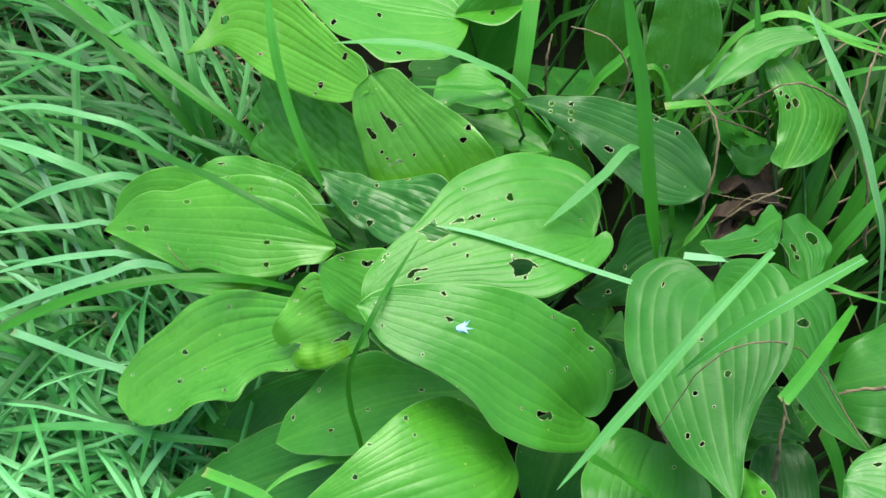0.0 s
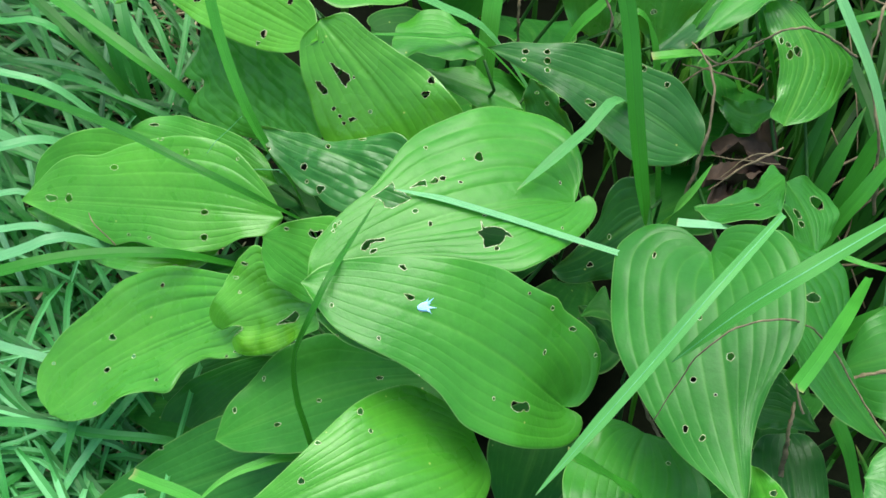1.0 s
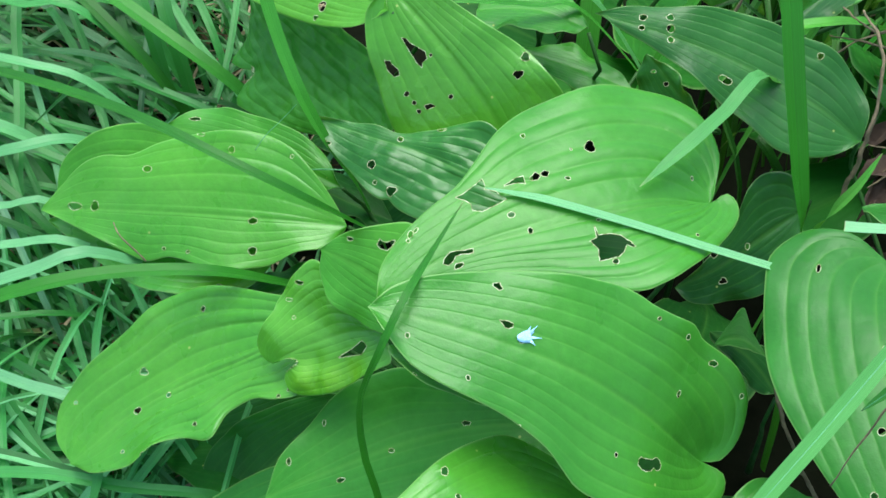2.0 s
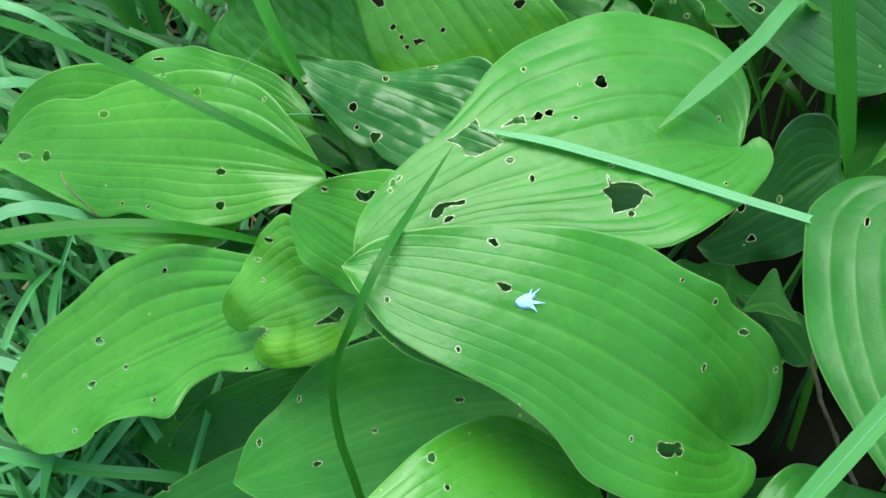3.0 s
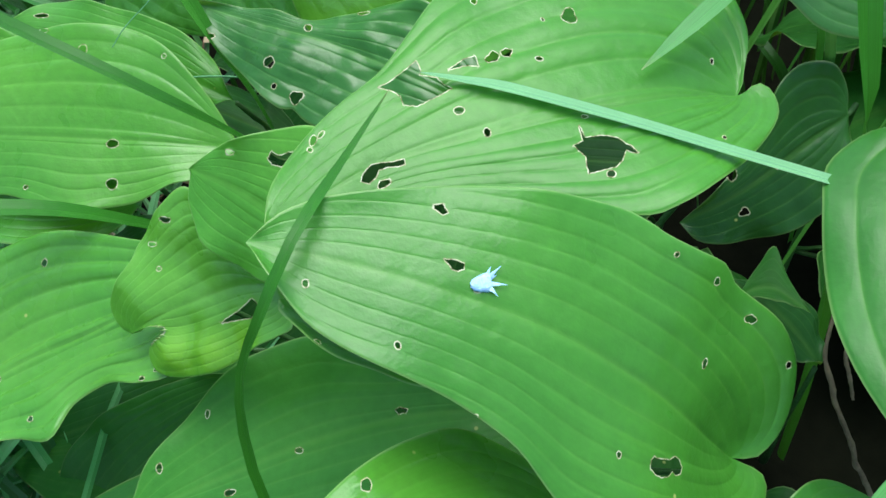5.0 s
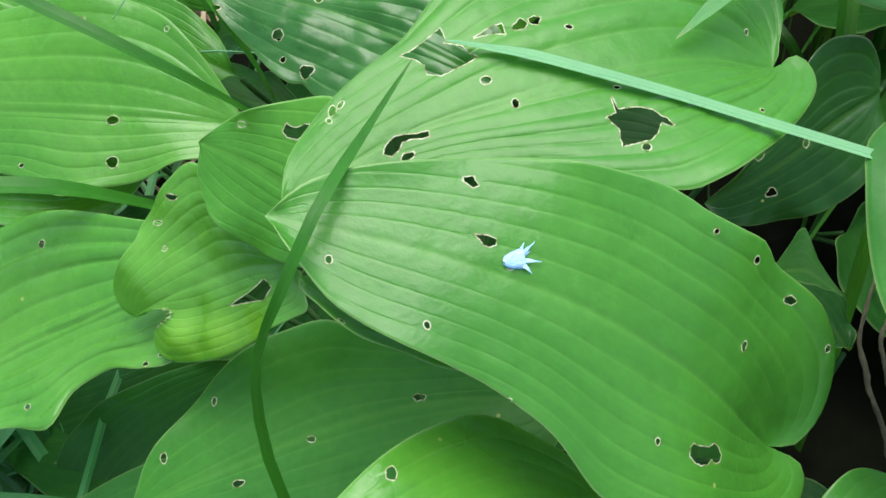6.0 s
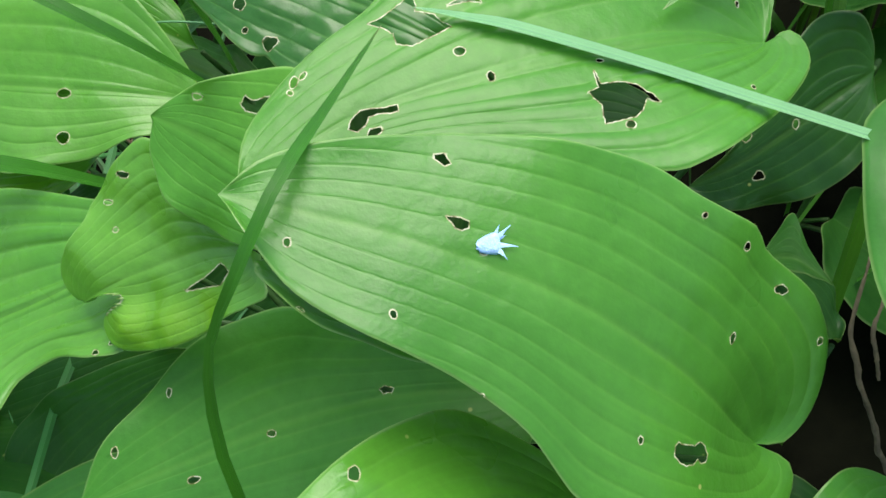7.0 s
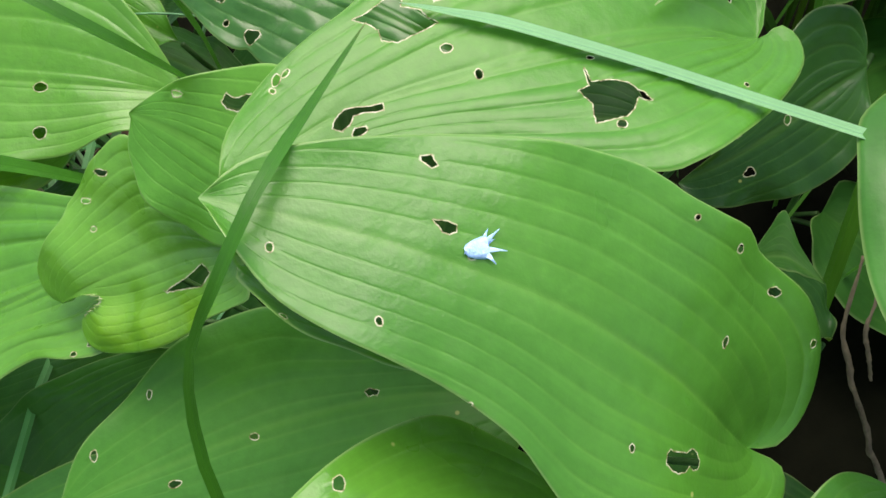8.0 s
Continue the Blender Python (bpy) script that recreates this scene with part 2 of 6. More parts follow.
def hole_outline(x, y, rx, ry, turn, seed):
    """The ragged outline of an eaten hole, as radius factors round its centre."""
    rng = np.random.default_rng(seed)
    big = max(rx, ry)
    count = 12 if big < 0.0018 else 18 if big < 0.004 else 34
    angle = np.linspace(0, 2 * math.pi, count, endpoint=False)
    wild = 0.12 if big < 0.0018 else 0.17 if big < 0.004 else 0.08
    factor = np.ones(count)
    for k in (2, 3, 5):
        factor += wild / k * rng.normal() * 1.7 * np.cos(k * angle + rng.uniform(0, 6.28))
    factor = np.clip(factor + rng.normal(size=count) * (0.045 if big > 0.004 else 0.025), 0.5, 1.5)
    c, s = math.cos(radians(turn)), math.sin(radians(turn))

    def ring(extra):
        lx, ly = (rx * factor + extra) * np.cos(angle), (ry * factor + extra) * np.sin(angle)
        return np.column_stack([x + c * lx - s * ly, y + s * lx + c * ly])

    def inside(p, extra=0.0):
        d = p - np.array([x, y])
        lx, ly = c * d[:, 0] + s * d[:, 1], -s * d[:, 0] + c * d[:, 1]
        a = np.arctan2(ly / (ry + extra), lx / (rx + extra)) % (2 * math.pi)
        f = np.interp(a, np.append(angle, 2 * math.pi), np.append(factor, factor[0]))
        return np.hypot(lx / (rx * f + extra), ly / (ry * f + extra)) < 1

    return ring, inside


def bite_outline(points, seed):
    """A larger eaten gap: its rough corners in centimetres, frayed between them."""
    rng = np.random.default_rng(seed)
    p = np.array(points) / 100
    if (p[:, 0] * np.roll(p[:, 1], -1) - p[:, 1] * np.roll(p[:, 0], -1)).sum() < 0:
        p = p[::-1]
    run = []
    for a, b in zip(p, np.roll(p, -1, axis=0)):
        steps = max(1, int(np.linalg.norm(b - a) / 0.0007))
        run += [a + (b - a) * k / steps + (rng.normal(size=2) * 0.00008 if k else 0) for k in range(steps)]
    run = np.array(run)
    along = np.roll(run, -1, axis=0) - np.roll(run, 1, axis=0)
    out = np.column_stack([along[:, 1], -along[:, 0]]) / (np.linalg.norm(along, axis=1)[:, None] + 1e-9)

    def ring(extra):
        return run + out * extra

    def inside(q, extra=0.0):
        r = ring(extra)
        hit = np.zeros(len(q), bool)
        for (x1, y1), (x2, y2) in zip(r, np.roll(r, -1, axis=0)):
            if y1 != y2:
                cross = (y1 > q[:, 1]) != (y2 > q[:, 1])
                hit ^= cross & (q[:, 0] < (x2 - x1) * (q[:, 1] - y1) / (y2 - y1) + x1)
        return hit

    return ring, inside


def leaf(plant, m, rib, left, right, bend, fold, ripple, crumple, tone, gloss, veins, holes=(), bites=(), label="", relief=1.0, fine=10, crown=None, stripe=0.0, cup=0.003, lumps=(), yellow=()):
    """A hosta leaf: its flat outline in centimetres round the midrib rib, then bent, folded along the midrib, furrowed
    along its veins and eaten.
    bend: curvature along, twist, curvature across (1/m). cup: how deep the base dips to the stalk (m).
    lumps: swellings and hollows (x, y, radius, height in centimetres). yellow: spots tinted yellow-green to stand for
    light through the leaf (x, y, radius)."""
    seed = int(abs(m.translation.x * 7919 + m.translation.y * 104729) * 1000) % 100000
    rng = np.random.default_rng(seed)
    rib, left, right = (np.array(p) / 100 for p in (rib, left, right))
    rows = 60 if fine > 4 else 36
    mid = spline(rib, 400)
    sides = [spline(np.vstack([rib[:1], side, rib[-1:]]), rows + 1) for side in (left, right)]
    s = np.linspace(0, 1, rows + 1)
    mid_at = mid[(np.clip(s ** 1.15, 0, 1) * 399).astype(int)]
    # the veins follow the margin's larger sweep, not its small waves
    even = []
    for side in sides:
        run = side.copy()
        for _ in range(14):
            run[1:-1] = 0.25 * run[:-2] + 0.5 * run[1:-1] + 0.25 * run[2:]
        even.append(run)
    count = veins * fine
    vs = np.linspace(0, 1, count + 1)
    pts, sv, kind, line = [], [], [], []     # place, (along, across), is margin, vein line
    for j in range(0, rows + 1):
        for side, sign in ((0, 1), (1, -1)):
            edge = sides[side][j]
            for i, v in enumerate(vs):
                if (j in (0, rows)) and (i > 0 or side):
                    continue
                if i == 0 and side:
                    continue
                if i < count and i > 0 and np.linalg.norm(edge - mid_at[j]) / count < 0.00025 and i % 2:
                    continue
                pts.append((1 - v) * mid_at[j] + v * (even[side][j] + (edge - even[side][j]) * v ** 3))
                sv.append((s[j], v * sign))
                kind.append(i == count or j in (0, rows))
                line.append((side, i, j))
    pts, sv, kind, line = np.array(pts), np.array(sv), np.array(kind), np.array(line)
    # eaten holes
    made = [hole_outline(x / 100, y / 100, max(rx * 0.92, 0.05) / 100, max(ry * 0.92, 0.05) / 100, turn, seed + k) for k, (x, y, rx, ry, turn) in enumerate(holes)]
    made += [bite_outline(points, seed + 50 + k) for k, points in enumerate(bites)]
    keep = np.ones(len(pts), bool)
    for ring, inside in made:
        keep &= ~inside(pts, 0.0008) | kind
    pts, sv, kind, line = pts[keep], sv[keep], kind[keep], line[keep]
    finder = KDTree(len(pts))
    for i, p in enumerate(pts):
        finder.insert((p[0], p[1], 0), i)
    finder.balance()
    allp, allsv, rim = list(map(tuple, pts)), list(map(tuple, sv)), [0.0] * len(pts)
    # edges along the veins keep the furrows clean
    at_line = {tuple(x): i for i, x in enumerate(line.tolist())}
    edges = [(i, at_line[(x[0], x[1], x[2] + 1)]) for x, i in at_line.items() if x[1] < count and (x[0], x[1], x[2] + 1) in at_line]
    if made and edges:
        e = np.array(edges)
        clear = np.ones(len(e), bool)
        for ring, inside in made:
            for f in (0.0, 0.25, 0.5, 0.75, 1.0):
                clear &= ~inside(pts[e[:, 0]] * (1 - f) + pts[e[:, 1]] * f, 0.00075)
        edges = [tuple(x) for x in e[clear].tolist()]
    for ring, inside in made:
        for extra, worn in ((0.0, 1.0), (0.0002, 0.8), (0.0005, 0.0)):
            start, r = len(allp), ring(extra)
            for p in r:
                near = finder.find_n((p[0], p[1], 0), 3)
                w = np.array([1 / (d + 1e-5) for _, _, d in near])
                vv = np.array([abs(sv[i][1]) for _, i, _ in near])
                ss = np.array([sv[i][0] for _, i, _ in near])
                sign = np.sign(sv[near[0][1]][1]) or 1
                allp.append(tuple(p))
                allsv.append((float((ss * w).sum() / w.sum()), float(sign * (vv * w).sum() / w.sum())))
                rim.append(worn)
            if extra == 0.0:
                edges += [(start + k, start + (k + 1) % len(r)) for k in range(len(r))]
    lookup = {tuple(np.round(x, 6)): i for i, x in enumerate(sv)}
    loop = [lookup[tuple(np.round((s[j], 0.0 if j in (0, rows) else 1.0), 6))] for j in range(rows + 1)]
    loop += [lookup[tuple(np.round((s[j], -1.0), 6))] for j in range(rows - 1, 0, -1)]
    edges += [(loop[k], loop[(k + 1) % len(loop)]) for k in range(len(loop))]
    coords, _, faces, origin, _, _ = delaunay_2d_cdt([Vector(p) for p in allp], edges, [], 0, 1e-7)
    flat = np.array([tuple(c) for c in coords])
    asv = np.array([allsv[o[0]] if o else allsv[finder.find((c[0], c[1], 0))[1]] for o, c in zip(origin, coords)])
    arim = np.array([max(rim[i] for i in o) if o else 1.0 for o in origin])
    tri = np.array([f for f in faces if len(f) == 3])
    mids = flat[tri].mean(axis=1)
    poly = pts[loop]
    ok = np.zeros(len(mids), bool)
    x1, y1 = poly[:, 0], poly[:, 1]
    x2, y2 = np.roll(x1, -1), np.roll(y1, -1)
    for k in range(len(poly)):
        if y1[k] != y2[k]:
            cross = (y1[k] > mids[:, 1]) != (y2[k] > mids[:, 1])
            ok ^= cross & (mids[:, 0] < (x2[k] - x1[k]) * (mids[:, 1] - y1[k]) / (y2[k] - y1[k]) + x1[k])
    for ring, inside in made:
        ok &= ~inside(mids)
    tri = tri[ok]
    used = np.unique(tri)
    place = {int(o): i for i, o in enumerate(used)}
    flat, asv, arim = flat[used], asv[used], arim[used]
    tri = [tuple(place[int(i)] for i in t) for t in tri]
    # relief
    ss, vv = asv[:, 0], np.abs(asv[:, 1])
    j = np.clip((ss * rows).astype(int), 0, rows)
    half = np.where(asv[:, 1] >= 0, np.linalg.norm(sides[0][j] - mid_at[j], axis=1), np.linalg.norm(sides[1][j] - mid_at[j], axis=1))
    p, q = flat[:, 0], flat[:, 1]
    h = bend[0] * p * p + bend[1] * p * q + bend[2] * q * q
    dist = vv * half
    h += fold * (np.sqrt(dist ** 2 + 0.003 ** 2) - 0.003)
    h -= 0.0008 * np.exp(-(dist / 0.0022) ** 2) * np.clip(1.0 - ss, 0, 1)
    # the base dips like a funnel where the lobes meet
    h -= cup * np.exp(-((p - rib[0][0]) ** 2 + (q - rib[0][1]) ** 2) / 0.018 ** 2)
    for x, y, radius, rise in lumps:
        h += rise / 100 * np.exp(-((p - x / 100) ** 2 + (q - y / 100) ** 2) / (radius / 100) ** 2)
    # the outer veins run out at the margin before the tip
    late = np.clip((ss - 0.45) / 0.55, 0, 1)
    warped = (vv + 0.55 / veins * np.sin(vv * 4 + seed) * (1 - vv)) * (1 - 0.45 * late * late)
    off = np.abs((warped * veins + 0.5) % 1 - 0.5)
    uneven = 0.6 + 0.4 * np.sin(ss * 3.5 + np.floor(warped * veins) * 2.1 + seed)
    depth = relief * np.clip(0.105 * half / veins, 0, 0.0010) * uneven * np.clip(half / 0.035, 0, 1) * np.clip(ss / 0.12, 0.2, 1) * np.clip(1.08 - ss, 0.12, 1)
    h += depth * (0.6 * np.sin(math.pi * off) + 0.45 * (1 - np.exp(-off / 0.09)))
    phase = rng.uniform(0, 6.28, 4)
    wob = np.sin(ss * 11 + phase[0]) + 0.7 * np.sin(ss * 19 + phase[1]) + 0.5 * np.sin(ss * 31 + phase[2] + np.sign(asv[:, 1]))
    h += ripple * vv ** 3 * wob
    for k in range(len(p)):
        a = noise.noise((p[k] * 18 + seed, q[k] * 18, 0.3)) * 0.0026 + noise.noise((p[k] * 60 + seed, q[k] * 75, 0.7)) * 0.0004
        if crumple:
            a += crumple * (0.0030 * noise.noise((p[k] * 40, q[k] * 60 + seed, 1.0)) + 0.0016 * noise.noise((p[k] * 120, q[k] * 150 + seed, 2.0)))
        h[k] += a * (0.35 + 0.65 * vv[k] if not crumple else 1) * min(1.0, half[k] / 0.02)
    h -= 0.0004 * np.clip((vv - 0.985) / 0.015, 0, 1)
    me = bpy.data.meshes.new("leaf")
    me.from_pydata(np.column_stack([p, q, h]).tolist(), [], tri)
    groove = np.exp(-(off / 0.06) ** 2) * (vv < 0.94)
    groove = np.maximum(groove * 0.8, np.exp(-(dist / 0.0012) ** 2)) * np.clip(ss / 0.22, 0.05, 1)
    reach = np.maximum(half, 0.004)
    yellow_tint = np.zeros(len(p))
    for x, y, radius in yellow:
        yellow_tint = np.maximum(yellow_tint, np.exp(-((p - x / 100) ** 2 + (q - y / 100) ** 2) / (radius / 100) ** 2))
    for name, values in (("base", np.exp(-ss / 0.17)), ("yellow_tint", yellow_tint), ("vein", groove), ("lane", np.sign(asv[:, 1]) * warped * veins), ("rim", arim), ("margin", np.clip(1 - (1 - vv) * reach / 0.0007, 0, 1))):
        me.attributes.new(name, "FLOAT", "POINT").data.foreach_set("value", values.astype(np.float32))
    me.materials.append(LEAF)
    me.shade_smooth()
    ob = new("leaf", me)
    ob.parent = plant
    ob.matrix_parent_inverse = plant.matrix_world.inverted()
    ob.matrix_basis = m
    ob.color = (tone, gloss, stripe, 1)
    tagged(ob, label)
    # petiole down to the crown
    b2 = rib[0]
    start = m @ Vector((b2[0], b2[1], h[np.argmin((p - b2[0]) ** 2 + (q - b2[1]) ** 2)] - 0.0035))
    inward = (m.to_3x3() @ Vector((*(rib[0] - rib[1]), 0))).normalized()
    crown = Vector(crown) if crown else plant.location + Vector((rng.uniform(-0.02, 0.02), rng.uniform(-0.02, 0.02), 0.0))
    far = (start - crown).length
    knee = start + inward * 0.008 - m.to_3x3() @ Vector((0, 0, 0.02)) - Vector((0, 0, 0.006))
    low = knee.lerp(crown, 0.55) + Vector((0, 0, 0.02))
    stalk = part("petiole", tube([start, start.lerp(knee, 0.6), knee, low, crown], [0.0012, 0.0014, 0.0018, 0.0026]), STALK, None, "green leaf stalk, darkened for the shade under the leaves")
    stalk.parent = ob
    stalk.matrix_parent_inverse = m.inverted()
    return ob


a = thing("hosta_plant", (0.02, 0.52, 0), "broad green hosta with insect-eaten leaves in the grass", "plant", "hosta plants")
b = thing("hosta_plant", (0.31, 0.49, 0), "hosta with drooping ribbed heart-shaped leaves", "plant", "hosta plants")
d = thing("hosta_plant", (-0.13, 0.77, 0), "hosta with bright drooping leaf beside the lawn", "plant", "hosta plants")
c = thing("hosta_plant", (0.04, 0.80, 0), "hosta with bright and dark leaves among tall blades", "plant", "hosta plants")

leaf(a, pose(0.0224, 0.4297, 0.2832, -18.8, -25.1, 165.2),
     rib=[(-9.7, -0.42), (-6.36, -0.47), (-4.58, -0.7), (-1.5, -1.0), (1.06, -1.05), (5.02, -0.85), (8.82, -0.4)],
     left=[(-10.45, -0.38), (-10.8, -0.3), (-11.08, 0.1), (-11.1, 0.6), (-10.95, 1.1), (-10.4, 1.85), (-9.5, 2.42), (-8.3, 2.94), (-6.97, 3.45), (-5.49, 3.8), (-3.98, 3.86), (-2.6, 3.74), (-1.6, 3.25), (-0.6, 2.7), (0.4, 2.35), (1.76, 2.03), (3.22, 1.9), (4.68, 1.78), (6.19, 1.45), (7.3, 0.85), (8.2, 0.2)],
     right=[(-10.4, -0.68), (-10.72, -1.3), (-10.84, -1.9), (-10.82, -2.6), (-10.65, -3.35), (-10.35, -4.05), (-9.9, -4.45), (-9.1, -4.9), (-8.3, -5.1), (-7.4, -5.2), (-6.4, -5.28), (-5.77, -5.58), (-4.52, -5.46), (-3.33, -5.46), (-2.52, -5.62), (-1.5, -5.66), (0.2, -5.3), (1.89, -4.84), (3.71, -4.22), (4.89, -3.69), (6.2, -3.05), (7.45, -2.31), (8.3, -1.5)],
     bend=(-2.7, 0.5, 0.4), fold=0.02, ripple=0.002, crumple=0.0, tone=0.48, gloss=0.6, veins=6,
     holes=[(3.82, 1.09, 0.09, 0.11, -158), (2.14, -1.40, 0.20, 0.12, -157), (-5.58, -4.89, 0.13, 0.11, -155), (-7.60, -4.5, 0.20, 0.16, -155), (-6.20, -2.32, 0.09, 0.17, -170), (-9.9, -3.82, 0.13, 0.12, -156), (-3.84, 1.64, 0.07, 0.10, -159), (0.97, 2.22, 0.06, 0.05, -158), (6.84, 0.24, 0.09, 0.13, -159), (7.6, -1.1, 0.15, 0.1, -150), (-3.7, -4.96, 0.07, 0.08, -155)],
     bites=[[(-5.12, 1.6), (-5.07, 1.36), (-5.17, 1.21), (-5.32, 1.23), (-5.69, 1.12), (-5.87, 1.08), (-6.04, 0.89), (-6.3, 0.91), (-6.46, 1.08), (-6.43, 1.33), (-6.26, 1.42), (-6.06, 1.36), (-5.93, 1.57), (-5.62, 1.72), (-5.35, 1.71)],
            [(3.37, -1.86), (3.23, -1.89), (3.01, -1.95), (2.77, -1.94), (2.73, -1.78), (2.87, -1.66), (3.05, -1.65), (3.19, -1.77)],
            [(4.15, -3.37), (3.92, -3.5), (3.76, -3.36), (3.69, -3.29), (3.81, -3.17), (3.95, -3.22), (4.1, -3.26)]], cup=0.002, relief=0.95, lumps=((-9.3, -0.55, 2.5, -0.75), (-9.8, -0.5, 0.9, -0.5), (-8.0, -0.5, 1.2, -0.22), (-12.2, -2.9, 2.4, 1.1), (-12.3, 0.9, 2.2, 1.1), (-7.2, -5.2, 1.8, -0.5)))
leaf(a, pose(0.0261, 0.5027, 0.2905, -12.4, 1.3, -162.0),
     rib=[(-9.0, -0.35), (-4.45, -0.75), (-0.02, -1.0), (4.41, -1.19), (8.69, -0.25)],
     left=[(-9.35, -0.4), (-9.65, -0.55), (-10.05, -0.6), (-10.28, -0.25), (-10.22, 0.33), (-9.9, 0.95), (-9.15, 1.6), (-7.85, 2.35), (-6.3, 3.02), (-4.9, 3.52), (-3.75, 3.69), (-3.1, 3.67), (-1.94, 3.24), (-0.65, 2.64), (0.53, 1.84), (1.77, 1.13), (3.07, 0.55), (4.45, 0.22), (5.87, 0.04), (7.29, -0.02)],
     right=[(-9.25, -0.55), (-9.6, -1.1), (-10.2, -1.95), (-10.58, -2.7), (-10.75, -3.5), (-10.8, -4.4), (-10.65, -5.2), (-10.37, -5.76), (-9.51, -6.76), (-8.16, -7.5), (-6.7, -7.93), (-4.88, -7.97), (-3.07, -7.83), (-1.28, -7.5), (0.32, -6.69), (1.75, -5.57), (3.22, -4.5), (4.9, -3.82), (6.53, -3.01), (7.93, -1.87)],
     bend=(-1.2, -0.9, -1.1), fold=0.06, ripple=0.002, crumple=0.0, tone=0.52, gloss=0.5, veins=6,
     holes=[(-3.86, -4.46, 0.31, 0.31, 165), (-2.08, -3.07, 0.13, 0.08, 150), (1.24, -2.11, 0.19, 0.14, 161), (0.66, -1.04, 0.12, 0.16, 161), (-2.51, 1.84, 0.16, 0.13, -140), (-2.68, -0.55, 0.11, 0.07, 163), (-8.49, -1.71, 0.07, 0.09, 168), (6.09, -2.89, 0.11, 0.20, 137), (5.78, -2.98, 0.08, 0.15, 120), (6.3, -2.6, 0.1, 0.08, 100), (-2.9, -4.6, 0.05, 0.05, 0), (-7.15, 1.50, 0.07, 0.08, 166), (-0.91, -6.08, 0.11, 0.14, 163)],
     bites=[[(-2.33, -0.26), (-2.32, 0.24), (-2.85, 0.33), (-3.35, 0.65), (-3.65, 1.11), (-3.73, 1.38), (-3.53, 1.27), (-3.4, 1.15), (-3.07, 1.49), (-2.78, 1.64), (-2.3, 1.61), (-1.81, 1.59), (-2.0, 0.94), (-1.81, 0.44), (-2.2, 0.37)],
            [(5.13, -0.9), (4.96, -1.13), (4.62, -1.31), (4.29, -1.26), (3.95, -1.16), (3.56, -1.13), (3.6, -0.95), (3.85, -0.95), (4.19, -1.06), (4.47, -1.06), (4.67, -0.83), (4.93, -0.73)],
            [(4.68, -0.53), (4.55, -0.67), (4.26, -0.61), (4.26, -0.5), (4.48, -0.43), (4.67, -0.43)]] + [
            [(3.43, -3.92), (3.07, -3.94), (2.57, -4.1), (1.9, -4.36), (1.9, -3.99), (2.01, -3.81), (1.53, -3.54), (1.38, -3.22), (1.17, -2.94), (1.56, -2.87), (1.97, -2.81), (2.48, -2.74), (2.88, -2.99), (2.84, -3.34), (3.05, -3.62)],
            [(0.99, -3.67), (0.35, -3.86), (-0.03, -3.86), (-0.01, -3.46), (0.33, -3.63)],
            [(-0.31, -3.64), (-0.68, -3.87), (-0.84, -3.64), (-0.67, -3.46), (-0.39, -3.5)],
            [(-0.94, -3.75), (-1.16, -3.83), (-1.35, -3.71), (-1.16, -3.47), (-0.96, -3.57)]], relief=1.7, cup=0.003, lumps=((-9.2, -0.2, 2.6, -0.6),))
leaf(a, pose(-0.0569, 0.5029, 0.2628, -46.6, 2.0, 142.0),
     rib=[(-3.91, 0), (-1.95, 0), (0.01, -0.05), (1.96, -0.17), (3.91, 0)],
     left=[(-3.86, 1.23), (-2.65, 1.68), (-1.42, 2.09), (-0.16, 2.39), (1.14, 2.38), (2.37, 1.98), (3.36, 1.15)],
     right=[(-3.41, -1.26), (-2.54, -2.28), (-1.41, -3.03), (-0.13, -3.4), (1.08, -2.81), (2.17, -2.01), (3.2, -1.13)],
     bend=(0, 0, 0), fold=0.0, ripple=0.002, crumple=0.0, tone=0.6, gloss=0.5, veins=6,
     holes=[(2.49, -1.29, 0.18, 0.11, -155)], relief=1.1, bites=[[(1.04, -1.69), (1.03, -1.97), (0.8, -1.94), (0.57, -2.03), (0.4, -2.22), (0.25, -2.28), (0.27, -1.94), (0.42, -1.68), (0.81, -1.58)]])
leaf(a, pose(-0.1830, 0.6148, 0.1834, -27.3, 10.9, 165.8),
     rib=[(-10.18, -0.05), (-5.02, -0.06), (0.14, -0.14), (5.31, -0.17), (10.46, -0.05)],
     left=[(-9.2, 1.37), (-7.64, 1.84), (-6.15, 2.67), (-4.5, 3.12), (-2.88, 3.56), (-1.24, 2.94), (0.48, 2.6), (2.2, 2.88), (3.87, 2.35), (5.5, 1.71), (7.15, 1.11), (8.8, 0.51)],
     right=[(-9.19, -1.66), (-8.02, -3.14), (-6.6, -4.38), (-4.87, -5.12), (-3, -5.28), (-1.11, -5.22), (0.76, -4.97), (2.57, -4.47), (4.3, -3.71), (6.18, -3.57), (7.87, -2.78), (9.24, -1.48)],
     bend=(-0.7, 0.4, -1.3), fold=0.06, ripple=0.002, crumple=0.0, tone=0.66, gloss=0.7, veins=6,
     holes=[(-4.71, 0.15, 0.29, 0.20, -177), (-4.95, 1.96, 0.25, 0.27, -176), (7.76, -0.33, 0.61, 0.22, -179), (6.24, -0.36, 0.30, 0.33, -179), (2.82, -2.79, 0.32, 0.22, -179), (-2.89, -4.08, 0.19, 0.22, -178), (-0.59, -5.05, 0.31, 0.11, -179), (-6.76, -3.83, 0.11, 0.11, -177), (-0.86, 2.26, 0.11, 0.10, -177), (0.88, 2.11, 0.12, 0.10, -177)], relief=1.0, cup=0.003, lumps=((-10.2, 0, 2.4, -0.4),))
